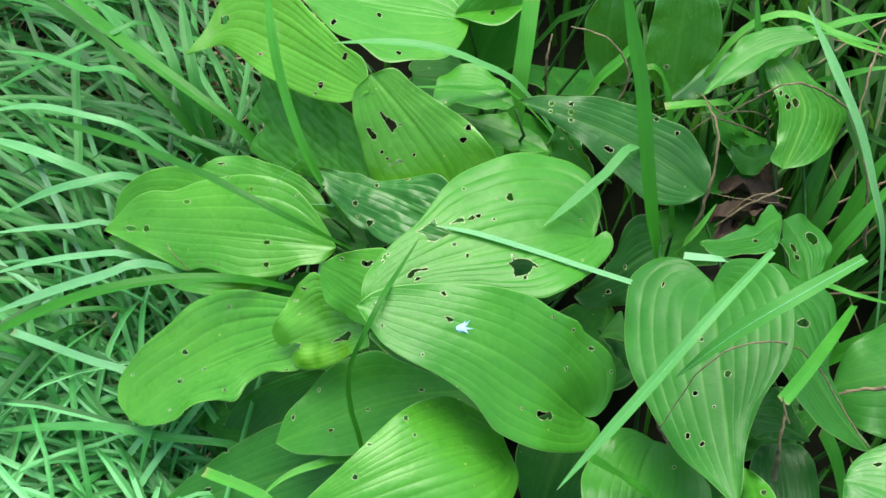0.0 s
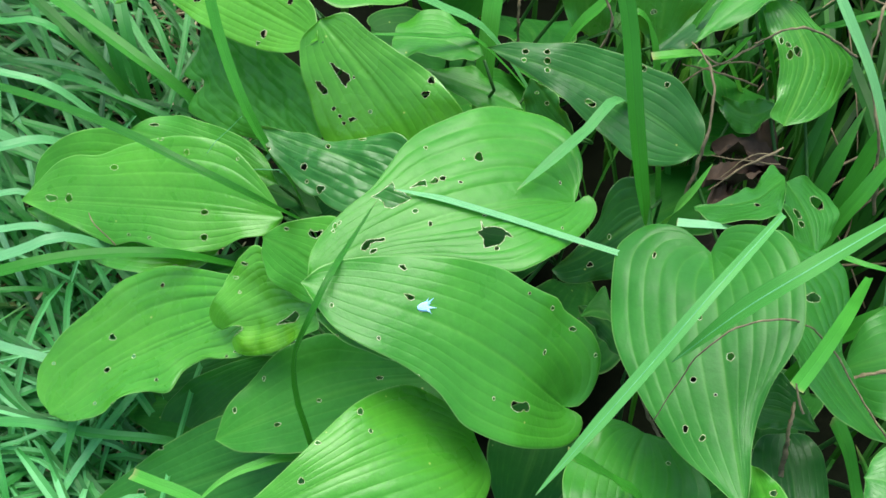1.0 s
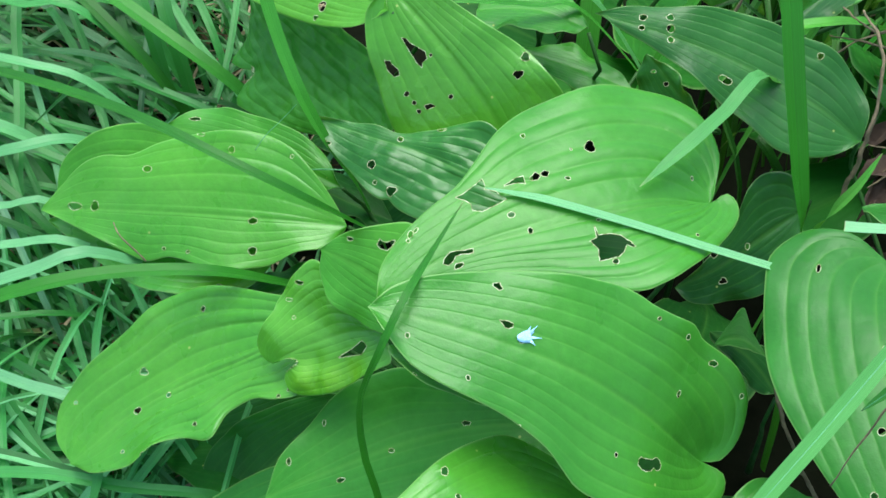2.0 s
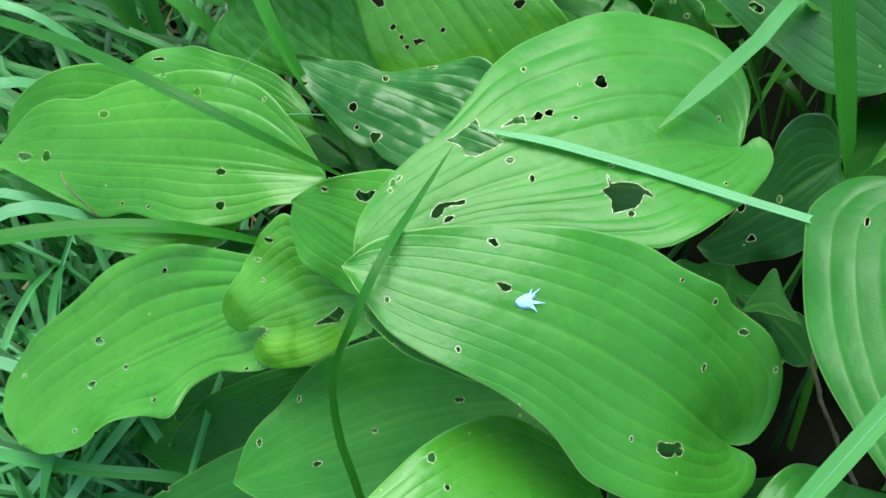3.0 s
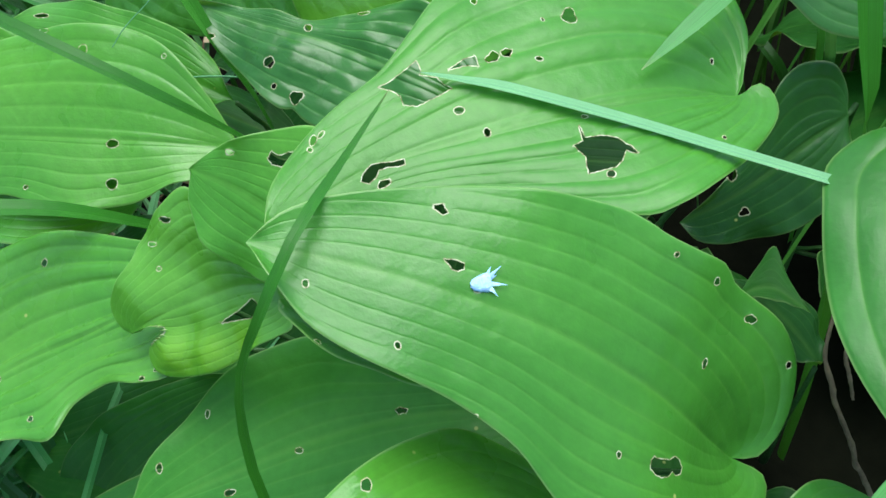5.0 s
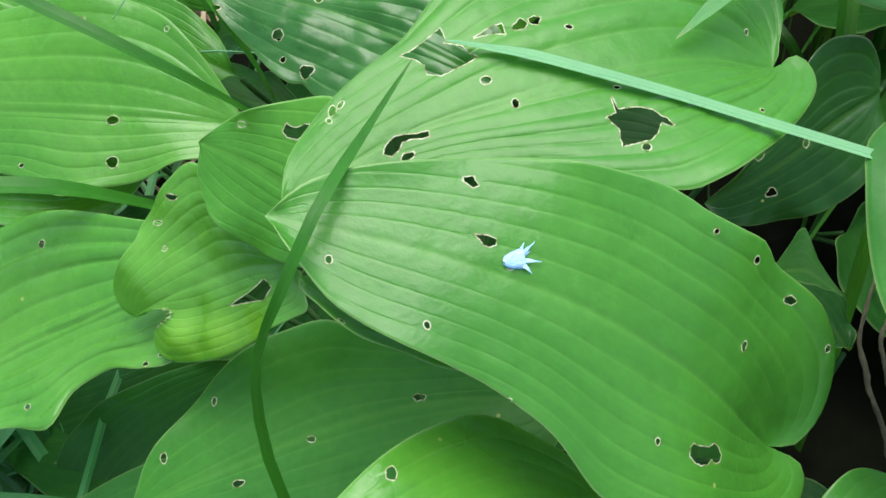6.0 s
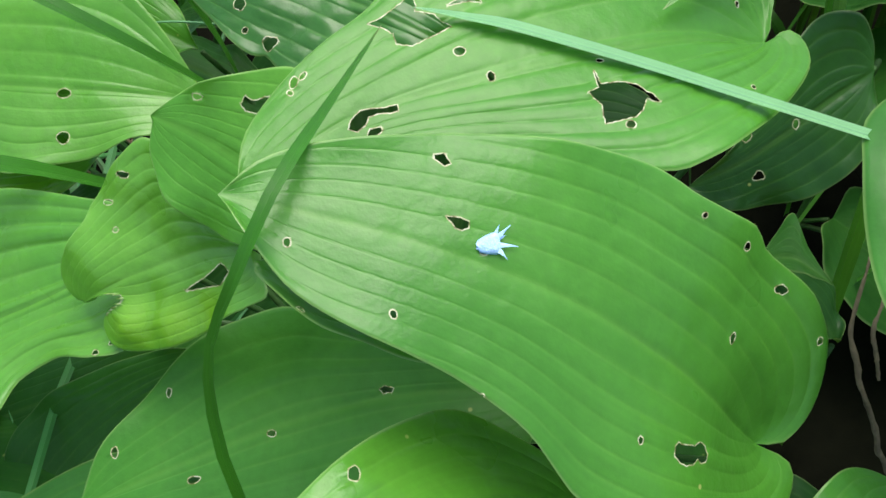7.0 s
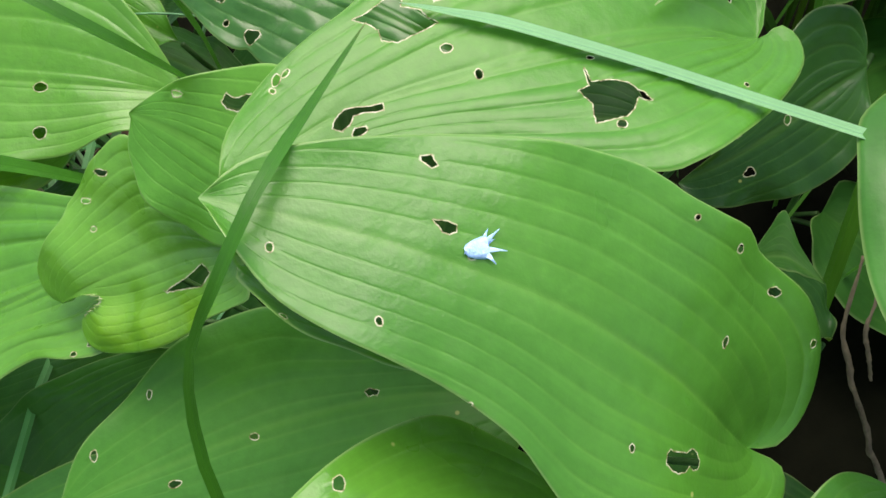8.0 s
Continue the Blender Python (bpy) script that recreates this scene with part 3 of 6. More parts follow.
leaf(a, pose(-0.1970, 0.6448, 0.1621, -36.6, 7.9, 168.5),
     rib=[(-8.26, 0), (-4.06, -0.61), (0.16, -1.15), (4.39, -1.44), (8.26, 0)],
     left=[(-7.57, 1.94), (-5.74, 2.66), (-3.68, 2.5), (-1.62, 2.32), (0.44, 2.21), (2.5, 2.04), (4.54, 1.72), (6.48, 1.03)],
     right=[(-7.37, -2.12), (-5.32, -3.19), (-3.07, -3.79), (-0.76, -4.1), (1.48, -4.71), (3.79, -4.6), (5.93, -3.71), (7.65, -2.15)],
     bend=(0, 0, 0), fold=0.06, ripple=0.002, crumple=0.0, tone=0.6, gloss=0.5, veins=6)
leaf(a, pose(-0.1446, 0.6622, 0.1816, -28.8, 2.0, 152.2),
     rib=[(-6.4, 0), (-3.21, -0.36), (0, -0.57), (3.21, -0.35), (6.4, 0)],
     left=[(-4.75, 0.95), (-2.91, 1.37), (-1.01, 1.45), (0.9, 1.4), (2.78, 1.16), (4.63, 0.68)],
     right=[(-4.87, -1.39), (-2.99, -2.25), (-0.94, -2.49), (1.13, -2.47), (3.2, -2.31), (5.11, -1.55)],
     bend=(0, 0, 0), fold=0.06, ripple=0.002, crumple=0.0, tone=0.55, gloss=0.5, veins=6,
     holes=[(4.67, -1.02, 0.40, 0.11, -163)])
leaf(a, pose(-0.2016, 0.6218, 0.1555, -10.7, 8.7, 163.3),
     rib=[(-8.32, 0), (-4.23, 1.05), (-0.02, 1.24), (4.18, 0.82), (8.32, 0)],
     left=[(-7.45, 1.85), (-5.77, 3.12), (-3.75, 3.82), (-1.6, 3.97), (0.52, 3.62), (2.53, 2.85), (4.48, 1.94), (6.4, 0.97)],
     right=[(-7.04, -1.35), (-5.11, -1.29), (-3.18, -1), (-1.25, -0.73), (0.69, -0.64), (2.63, -0.7), (4.58, -0.79), (6.52, -0.7)],
     bend=(0, 0, 0), fold=0.06, ripple=0.002, crumple=0.0, tone=0.55, gloss=0.9, veins=6,
     holes=[(-4.96, 3.03, 0.29, 0.15, -173)], yellow=((-5.5, 3.2, 1.4),))
leaf(a, pose(-0.1753, 0.5046, 0.1516, -3.1, 27.2, -166.3),
     rib=[(-8.51, 0.02), (-4.24, -0.53), (0.03, -1.01), (4.31, -0.97), (8.49, 0)],
     left=[(-8.17, 1.76), (-7.24, 3.25), (-5.76, 2.98), (-4.22, 2.12), (-2.5, 2.07), (-1.19, 3.15), (0.38, 2.36), (2.06, 2.07), (3.81, 2.19), (5.54, 1.85), (7.18, 1.19)],
     right=[(-8.51, -1.99), (-6.96, -3.41), (-5.31, -4.72), (-3.49, -5.78), (-1.56, -6.62), (0.51, -6.81), (2.45, -6), (4.44, -5.32), (6.45, -4.68), (8.39, -3.86), (9.09, -2.01)],
     bend=(0, 0, 0), fold=0.12, ripple=0.002, crumple=0.0, tone=0.65, gloss=0.8, veins=6,
     holes=[(3.24, -0.94, 0.26, 0.21, 153), (2.14, -2.95, 0.30, 0.22, 152), (-2.66, -4.68, 0.17, 0.15, 151), (-0.47, 1.84, 0.16, 0.10, 154), (3.01, 2.13, 0.25, 0.10, 154), (7.21, -3.42, 0.18, 0.11, 153), (4.66, 1.07, 0.17, 0.10, 154), (-6.69, 2.80, 0.15, 0.13, 153), (-6.02, 2.92, 0.11, 0.10, 153), (0.98, -0.85, 0.17, 0.14, 153)], relief=3.2)
leaf(a, pose(-0.0812, 0.4929, 0.2139, -25.1, 42.9, -171.4),
     rib=[(-2.93, 0.29), (-1.45, -0.63), (0.52, -1.2), (2.39, -1.58), (4.14, -1.75)],
     left=[(-2.94, 1.83), (-2.08, 1.86), (-1.14, 1.72), (0.36, 1.59), (1.37, 1.47), (2.56, 1.03), (3.53, 0.5), (3.95, -0.05), (3.83, -0.64), (3.36, -0.88), (2.72, -0.91), (2.45, -1.12), (2.87, -1.42), (3.53, -1.6)],
     right=[(-2.8, -1.35), (-2.34, -3.34), (-1.35, -5.05), (-0.05, -5.08), (1.18, -4.81), (2.0, -4.46), (2.41, -4.01), (3.46, -3.58), (4.28, -3.21), (4.54, -2.57), (4.43, -2.01)],
     bend=(0, 0, 0), fold=0.06, ripple=0.002, crumple=0.25, tone=0.72, gloss=0.8, veins=8,
     holes=[(0.06, -4.46, 0.26, 0.12, 149), (1.26, -4.1, 0.24, 0.1, 149), (1.42, -3.1, 0.1, 0.09, 150)],
     bites=[[(0.09, 0.08), (-0.34, 0.08), (-0.9, 0.11), (-1.7, 0.06), (-1.86, 0.46), (-1.32, 0.65), (-0.71, 0.39)]], relief=1.3, lumps=((2.7, 0.1, 0.8, 0.5), (1.2, 0.8, 0.8, 0.35), (1.7, -0.7, 0.6, -0.2), (3.0, -2.4, 1.5, 0.6), (0.3, -2.4, 1.2, -0.35)), cup=0.0, yellow=((2.6, 0.2, 1.2), (1.0, 0.9, 1.1), (-0.3, 1.2, 0.9)), label="crinkled curled leaf with a shiny yellow-green lobe")
leaf(a, pose(-0.0396, 0.6110, 0.2317, -25.9, 3.2, 147.7),
     rib=[(-7.31, 0.01), (-3.65, -0.23), (0.01, -0.4), (3.67, -0.15), (7.33, -0.01)],
     left=[(-6.9, 1.37), (-5.78, 2.2), (-4.41, 2.62), (-3.03, 2.96), (-1.62, 3.17), (-0.3, 3.05), (0.5, 2.75), (0.9, 2.95), (1.9, 2.75), (3.2, 2.2), (4.92, 1.47), (6.06, 0.62)],
     right=[(-6.86, -1.33), (-5.85, -2.3), (-4.55, -2.88), (-3.2, -3.34), (-1.92, -2.97), (-0.73, -2.19), (0.54, -1.54), (1.77, -1.03), (3.18, -1), (4.56, -0.67), (5.95, -0.33)],
     bend=(0, 0, 0), fold=0.06, ripple=0.002, crumple=0.8, tone=0.26, gloss=0.7, veins=6,
     holes=[(2.24, 1.30, 0.25, 0.25, -160), (0.49, 2.25, 0.30, 0.27, -159), (1.59, 2.17, 0.14, 0.11, -160), (5.34, 1.09, 0.12, 0.11, -160), (1.36, -0.71, 0.17, 0.17, -160), (-0.79, -2.06, 0.27, 0.08, -161)], relief=1.8)
leaf(a, pose(-0.0491, 0.4509, 0.1734, -11.1, 21.0, -177.0),
     rib=[(-8.49, 0.06), (-4.31, -0.82), (-0.07, -1.03), (4.18, -0.57), (8.41, -0.01)],
     left=[(-8.09, 1.78), (-6.25, 2.28), (-4.36, 2.56), (-2.45, 2.7), (-0.54, 2.72), (1.37, 2.55), (3.26, 2.26), (5.11, 1.76), (6.93, 1.17)],
     right=[(-8.18, -2.06), (-6.23, -2.79), (-4.16, -3.42), (-2.15, -4.2), (-0.3, -5.3), (1.83, -5.2), (3.83, -4.39), (5.6, -3.16), (7.29, -1.82)],
     bend=(0, 0, 0), fold=0.06, ripple=0.002, crumple=0.0, tone=0.38, gloss=0.25, veins=4,
     holes=[(6.69, -1.60, 0.11, 0.20, 166), (3.82, 0.10, 0.27, 0.12, 167), (0.74, -0.79, 0.18, 0.12, 166), (-3.65, -1.17, 0.23, 0.12, 165), (4.38, -3.25, 0.11, 0.15, 165)], relief=0.6)
leaf(a, pose(-0.0259, 0.3608, 0.2460, -23.3, -6.0, -159.4),
     rib=[(-8.4, -0.09), (-4.33, -1.14), (-0.13, -1.22), (4.06, -0.79), (8.21, -0.11)],
     left=[(-8.13, 1.83), (-6.69, 3.25), (-4.84, 4.01), (-2.83, 4.17), (-0.81, 4.06), (1.19, 3.73), (3.14, 3.17), (4.96, 2.3), (6.6, 1.11)],
     right=[(-8.16, -2.15), (-6.92, -3.81), (-5.23, -5.01), (-3.16, -5.17), (-1.11, -4.8), (0.81, -3.97), (2.69, -3.06), (4.56, -2.13), (6.44, -1.23)],
     bend=(-4.5, -2.4, -4.8), fold=0.06, ripple=0.002, crumple=0.0, tone=0.62, gloss=0.7, veins=6,
     holes=[(-1.24, -4.26, 0.20, 0.18, 162), (3.26, -1.55, 0.18, 0.18, 161), (1.72, -3.29, 0.18, 0.11, 162), (-1.40, -3.00, 0.12, 0.12, 164)], relief=1.1)
leaf(a, pose(-0.1526, 0.4435, 0.0794, -29.3, 23.8, -175.5),
     rib=[(-9.76, 0), (-4.89, -0.25), (0, -0.2), (4.88, -0.08), (9.76, 0)],
     left=[(-9.38, 2.6), (-7.18, 3.85), (-4.57, 4.21), (-1.94, 4.4), (0.69, 4.46), (3.32, 4.23), (5.8, 3.38), (8.04, 1.99)],
     right=[(-8.85, -2.29), (-6.76, -3.5), (-4.35, -4.06), (-1.89, -3.93), (0.52, -3.4), (2.92, -2.78), (5.29, -2.09), (7.56, -1.13)],
     bend=(0, 0, 0), fold=0.06, ripple=0.002, crumple=0.0, tone=0.3, gloss=0.4, veins=6,
     holes=[(1.17, -3.21, 0.20, 0.14, 164), (3.89, -0.64, 0.35, 0.23, 165)])
leaf(a, pose(-0.0015, 0.4463, 0.2711, 1.4, -23.5, 176.8),
     rib=[(-5.43, -0.02), (-2.72, 0.1), (-0.01, 0.17), (2.71, 0.16), (5.42, 0.01)],
     left=[(-5.01, 1.61), (-3.91, 2.65), (-2.24, 2.5), (-0.67, 2.23), (0.16, 2.14), (1.47, 2.04), (2.74, 1.87), (3.83, 1.62), (4.61, 1.29), (5.17, 0.66)],
     right=[(-4.27, -0.7), (-2.87, -0.78), (-1.46, -0.79), (-0.06, -0.78), (1.35, -0.79), (2.75, -0.78), (4.13, -0.56)],
     bend=(0, 0, 0), fold=0.06, ripple=0.002, crumple=0.0, tone=0.45, gloss=0.5, veins=6,
     holes=[(4.2, 1.35, 0.10, 0.09, -166)])
leaf(b, pose(0.1777, 0.401, 0.2911, 20.7, 5.1, -92.3),
     rib=[(-9.06, -0.11), (-4.82, -0.07), (-0.62, -0.16), (3.67, -0.21), (8.04, -0.12)],
     left=[(-10.11, 1.14), (-9.77, 2.83), (-8.61, 4.11), (-7.05, 4.82), (-5.32, 4.99), (-3.57, 4.84), (-1.83, 4.4), (-0.32, 3.4), (1.07, 2.19), (2.65, 1.25), (4.42, 0.69), (6.26, 0.37)],
     right=[(-10.35, -1.29), (-10.98, -2.66), (-11.01, -4.01), (-9.86, -5.4), (-8.01, -5.87), (-6.02, -6.2), (-4.0, -6.27), (-2.08, -5.95), (-0.16, -5.3), (1.91, -4.46), (4.04, -3.34), (5.96, -1.76)],
     bend=(-0.5, 0, -1.3), fold=0.06, ripple=0.002, crumple=0.0, tone=0.3, gloss=0.38, veins=6,
     holes=[(-3.76, -1.11, 0.13, 0.16, 75.0), (-1.0, 0.29, 0.22, 0.26, 75.0), (1.14, -0.82, 0.08, 0.1, 75.0), (0.09, -1.91, 0.18, 0.18, 75.0), (2.85, -2.71, 0.15, 0.22, 75.0), (3.51, -1.85, 0.17, 0.17, 75.0), (-8.59, -3.32, 0.1, 0.24, 75.0)], relief=0.9, cup=0.008, lumps=((-8.4, 0, 2.6, -0.9),), stripe=0.05)
leaf(b, pose(0.1320, 0.3707, 0.2169, -3.6, -6.6, -110.7),
     rib=[(-4.08, 0), (-2.03, -0.25), (0.03, -0.3), (2.09, -0.17), (4.15, -0.01)],
     left=[(-4.08, 1.6), (-2.84, 3.19), (-1.39, 4.58), (0.56, 4.59), (2.26, 3.54), (3.28, 1.81)],
     right=[(-4.22, -1.9), (-2.77, -3.22), (-0.93, -3.89), (1.02, -4.12), (2.9, -3.56), (3.91, -1.97)],
     bend=(-0.6, 0, -1.5), fold=0.06, ripple=0.002, crumple=0.0, tone=0.38, gloss=0.5, veins=6,
     holes=[(-2.17, 1.72, 0.12, 0.14, 115)], crown=(0.161, 0.439, 0.0))
leaf(b, pose(0.2558, 0.4423, 0.2525, -19.2, 29.8, -54.3),
     rib=[(-7.49, -0.2), (-3.73, -0.24), (-0.01, -0.8), (3.74, -0.84), (7.42, -0.06)],
     left=[(-7.22, 1.81), (-5.86, 3.31), (-4.3, 4.63), (-2.46, 5.32), (-0.83, 4.18), (0.26, 2.46), (1.41, 0.79), (3.36, 0.28), (5.4, 0.23)],
     right=[(-6.22, -1.39), (-4.9, -2.51), (-3.46, -3.48), (-1.84, -4.05), (-0.19, -3.55), (1.54, -3.54), (3.21, -3.07), (4.75, -2.27), (6.12, -1.2)],
     bend=(0, 0, -1.5), fold=0.06, ripple=0.002, crumple=0.0, tone=0.28, gloss=0.7, veins=6,
     holes=[(-2.57, 1.13, 0.66, 0.32, 64)], relief=1.5)
leaf(b, pose(0.1315, 0.6169, 0.2826, -24.2, -17.5, 159.5),
     rib=[(-8.04, 0), (-4.05, -0.72), (0, -0.91), (4.04, -0.65), (8.04, 0)],
     left=[(-7.07, 1.3), (-5.59, 2.24), (-3.9, 2.61), (-2.2, 2.21), (-0.52, 1.71), (1.16, 1.21), (2.83, 0.67), (4.54, 0.29), (6.29, 0.12)],
     right=[(-7.63, -1.81), (-6.3, -3.18), (-4.52, -3.88), (-2.6, -3.76), (-0.68, -3.69), (1.21, -3.37), (3.04, -2.79), (4.82, -2.05), (6.54, -1.19)],
     bend=(0, 0, 0), fold=0.06, ripple=0.002, crumple=0.0, tone=0.14, gloss=0.5, veins=6,
     holes=[(0.18, 0.31, 0.35, 0.26, -154), (-4.11, -3.20, 0.18, 0.18, -153), (4.22, -1.58, 0.22, 0.18, -153), (3.97, -1.02, 0.22, 0.22, -153), (3.72, -0.46, 0.18, 0.18, -153), (5.56, -0.95, 0.22, 0.18, -153), (5.41, -0.39, 0.17, 0.13, -153), (-2.19, -3.48, 0.18, 0.22, -153)], relief=1.3)
leaf(c, pose(-0.0156, 0.6492, 0.2546, 42.2, 39.2, -44.3),
     rib=[(-6.47, -0.03), (-3.24, 0.45), (0.02, 0.64), (3.28, 0.53), (6.5, -0.03)],
     left=[(-5.81, 1.83), (-3.8, 2.45), (-1.83, 3.19), (0.12, 4), (2.15, 4.56), (4.25, 4.68), (6.17, 3.92), (6.88, 2.04)],
     right=[(-6.13, -1.85), (-4.62, -2.97), (-2.83, -3.69), (-1.03, -4.38), (0.81, -4.8), (2.66, -4.27), (4.2, -3.13), (5.37, -1.6)],
     bend=(-0.7, 0.7, -2.3), fold=0.06, ripple=0.002, crumple=0.0, tone=0.75, gloss=1.0, veins=6,
     holes=[(-0.94, -2.79, 0.14, 0.14, 58), (-0.28, -2.71, 0.14, 0.12, 58), (0.29, -2.78, 0.14, 0.12, 58), (-1.95, -0.29, 0.09, 0.09, 57), (1.24, 4.03, 0.26, 0.22, 55), (1.79, 3.18, 0.31, 0.22, 55), (-0.95, -2.73, 0.14, 0.14, 58), (0.64, -0.73, 0.14, 0.14, 57)],
     bites=[[(-3.7, -1.09), (-3.54, -0.93), (-3.2, -0.89), (-2.79, -0.68), (-2.33, -0.46), (-1.92, -0.58), (-1.89, -0.94), (-1.69, -1.13), (-2.06, -1.2), (-2.57, -1.17), (-3.09, -1.14)],
            [(-3.21, -2.67), (-3.06, -2.44), (-2.8, -2.46), (-2.35, -2.34), (-2.06, -2.49), (-2.19, -2.79), (-2.69, -2.88)],
            [(0.19, -2.31), (0.28, -1.98), (0.57, -1.79), (0.52, -2.04), (0.45, -2.33)]], relief=0.9)
leaf(d, pose(-0.1388, 0.7471, 0.2389, -37.7, 23.6, 139.9),
     rib=[(-12.01, 0.01), (-5.84, -1.38), (0.38, -2.57), (6.67, -3.13), (12.09, -0.02)],
     left=[(-10.24, 1.29), (-7.96, 1.5), (-5.67, 1.41), (-3.39, 1.13), (-1.13, 0.73), (1.09, 0.18), (3.3, -0.44), (5.49, -1.13), (7.73, -1.46), (9.9, -0.72)],
     right=[(-10.7, -2.3), (-8.05, -3.23), (-5.49, -4.38), (-2.93, -5.54), (-0.41, -6.78), (2.27, -7.59), (5.05, -7.97), (7.63, -7.04), (9.53, -4.99), (10.63, -2.41)],
     bend=(0, 0, 0), fold=0.06, ripple=0.002, crumple=0.0, tone=0.8, gloss=0.5, veins=6,
     holes=[(7.95, -3.74, 0.63, 0.45, -174), (1.64, -1.32, 0.37, 0.16, -173), (-6.74, 0.32, 0.39, 0.30, -172), (-6.39, 1.04, 0.20, 0.15, -172), (-8.60, -2.31, 0.38, 0.25, -173)], relief=1.3)
leaf(d, pose(-0.1083, 0.7314, 0.1928, 49.2, -7.7, -59.8),
     rib=[(-10.34, 0), (-5.2, -0.72), (-0.01, -0.85), (5.17, -0.45), (10.35, 0)],
     left=[(-7.05, 1.16), (-3.75, 2.3), (-0.35, 3.13), (3.12, 3.52), (6.61, 3.48), (10.02, 2.75)],
     right=[(-8.9, -1.0), (-7.7, -1.75), (-7.4, -3.06), (-7.36, -4.32), (-6.0, -4.1), (-4.67, -3.6), (-4.85, -4.8), (-4.68, -6.1), (-3.4, -5.95), (-2.06, -5.63), (0.34, -4.97), (2.98, -3.7), (7.27, -1.58)],
     bend=(0, 0, 0), fold=0.06, ripple=0.002, crumple=0.75, tone=0.5, gloss=0.4, veins=6)
leaf(c, pose(-0.0475, 0.7950, 0.2705, 2.3, -3.6, 167.9),
     rib=[(-8.14, -0.02), (-4.07, 0.09), (0, 0.2), (4.08, 0.17), (8.15, -0.02)],
     left=[(-7.97, 2.6), (-6.98, 4.95), (-4.81, 6.42), (-2.38, 7.31), (0, 6.27), (2.3, 5.01), (4.1, 3.19), (5.9, 1.35)],
     right=[(-7.31, -2.36), (-6.25, -4.59), (-4.13, -5.82), (-1.68, -6.22), (0.8, -6.1), (3.13, -5.25), (5.24, -3.95), (7.01, -2.23)],
     bend=(0, 0, 0), fold=0.06, ripple=0.002, crumple=0.0, tone=0.62, gloss=0.5, veins=6,
     holes=[(2.85, 3.60, 0.23, 0.42, -165), (-0.60, 1.54, 0.24, 0.29, -165), (-3.16, 6.02, 0.23, 0.27, -165)])
leaf(c, pose(0.0314, 0.8344, 0.2543, 12.1, 4.7, -177.3),
     rib=[(-6.52, -0.04), (-3.4, 1.34), (-0.06, 1.72), (3.24, 0.91), (6.52, -0.04)],
     left=[(-5.66, 2.58), (-4.74, 5.17), (-2.87, 7.19), (-0.42, 6.94), (1.21, 5.43), (3.77, 4.68), (5.36, 2.46)],
     right=[(-5.88, -2.52), (-5.11, -4.97), (-3.1, -6.45), (-0.56, -6.76), (1.91, -6.14), (3.72, -4.35), (5.11, -2.18)],
     bend=(0, 0, 0), fold=0.06, ripple=0.002, crumple=0.0, tone=0.6, gloss=0.5, veins=6,
     holes=[(-1.84, 5.34, 0.24, 0.37, 168)])
leaf(c, pose(0.0314, 0.6922, 0.2616, 3.8, 4.9, 162.1),
     rib=[(-3.4, 0.01), (-1.71, -0.42), (0, -0.72), (1.72, -0.48), (3.4, 0.01)],
     left=[(-2.33, 0.84), (-1, 1.2), (0.36, 1.47), (1.73, 1.7), (2.97, 1.32)],
     right=[(-2.46, -1.52), (-1.13, -2.74), (0.5, -3.51), (2.23, -3.15), (3.37, -1.8)],
     bend=(0, 0, 0), fold=0.06, ripple=0.002, crumple=0.0, tone=0.5, gloss=0.5, veins=6, relief=0.6)
leaf(c, pose(0.0587, 0.6917, 0.2186, 1.7, -1.1, 152.5),
     rib=[(-4.13, 0.01), (-2.07, -0.07), (0, -0.11), (2.07, -0.06), (4.13, 0)],
     left=[(-2.69, 1.05), (-0.93, 1.4), (0.86, 1.41), (2.55, 0.85)],
     right=[(-2.59, -0.97), (-0.87, -1.52), (0.94, -1.65), (2.63, -1.03)],
     bend=(0, 0, 0), fold=0.06, ripple=0.002, crumple=0.0, tone=0.45, gloss=0.5, veins=6)
leaf(c, pose(0.0580, 0.7831, 0.2477, -55.9, 61.9, -152.0),
     rib=[(-4.92, 0), (-2.46, -0.27), (0.01, -0.47), (2.47, -0.34), (4.92, 0)],
     left=[(-3.3, 1.16), (-1.66, 2.27), (0.23, 2.86), (2.21, 2.75), (3.8, 1.65)],
     right=[(-3.5, -1.79), (-2.02, -3.53), (0.05, -4.26), (2.19, -3.48), (3.93, -2.02)],
     bend=(0, 0, 0), fold=0.06, ripple=0.002, crumple=0.0, tone=0.4, gloss=0.5, veins=6)
leaf(c, pose(0.1110, 0.6511, 0.2381, -61.0, -27.9, 128.8),
     rib=[(-2.63, 0.03), (-1.32, -0.08), (0, -0.18), (1.31, -0.17), (2.63, -0.05)],
     left=[(-1.56, 0.89), (-0.46, 1.72), (0.84, 1.94), (1.95, 1.14)],
     right=[(-1.62, -0.43), (-0.55, -0.76), (0.57, -0.88), (1.63, -0.57)],
     bend=(0, 0, 0), fold=0.06, ripple=0.002, crumple=0.0, tone=0.2, gloss=0.5, veins=6,
     holes=[(0.49, 0.07, 0.15, 0.14, -122), (1.52, 0.21, 0.15, 0.09, -122)])
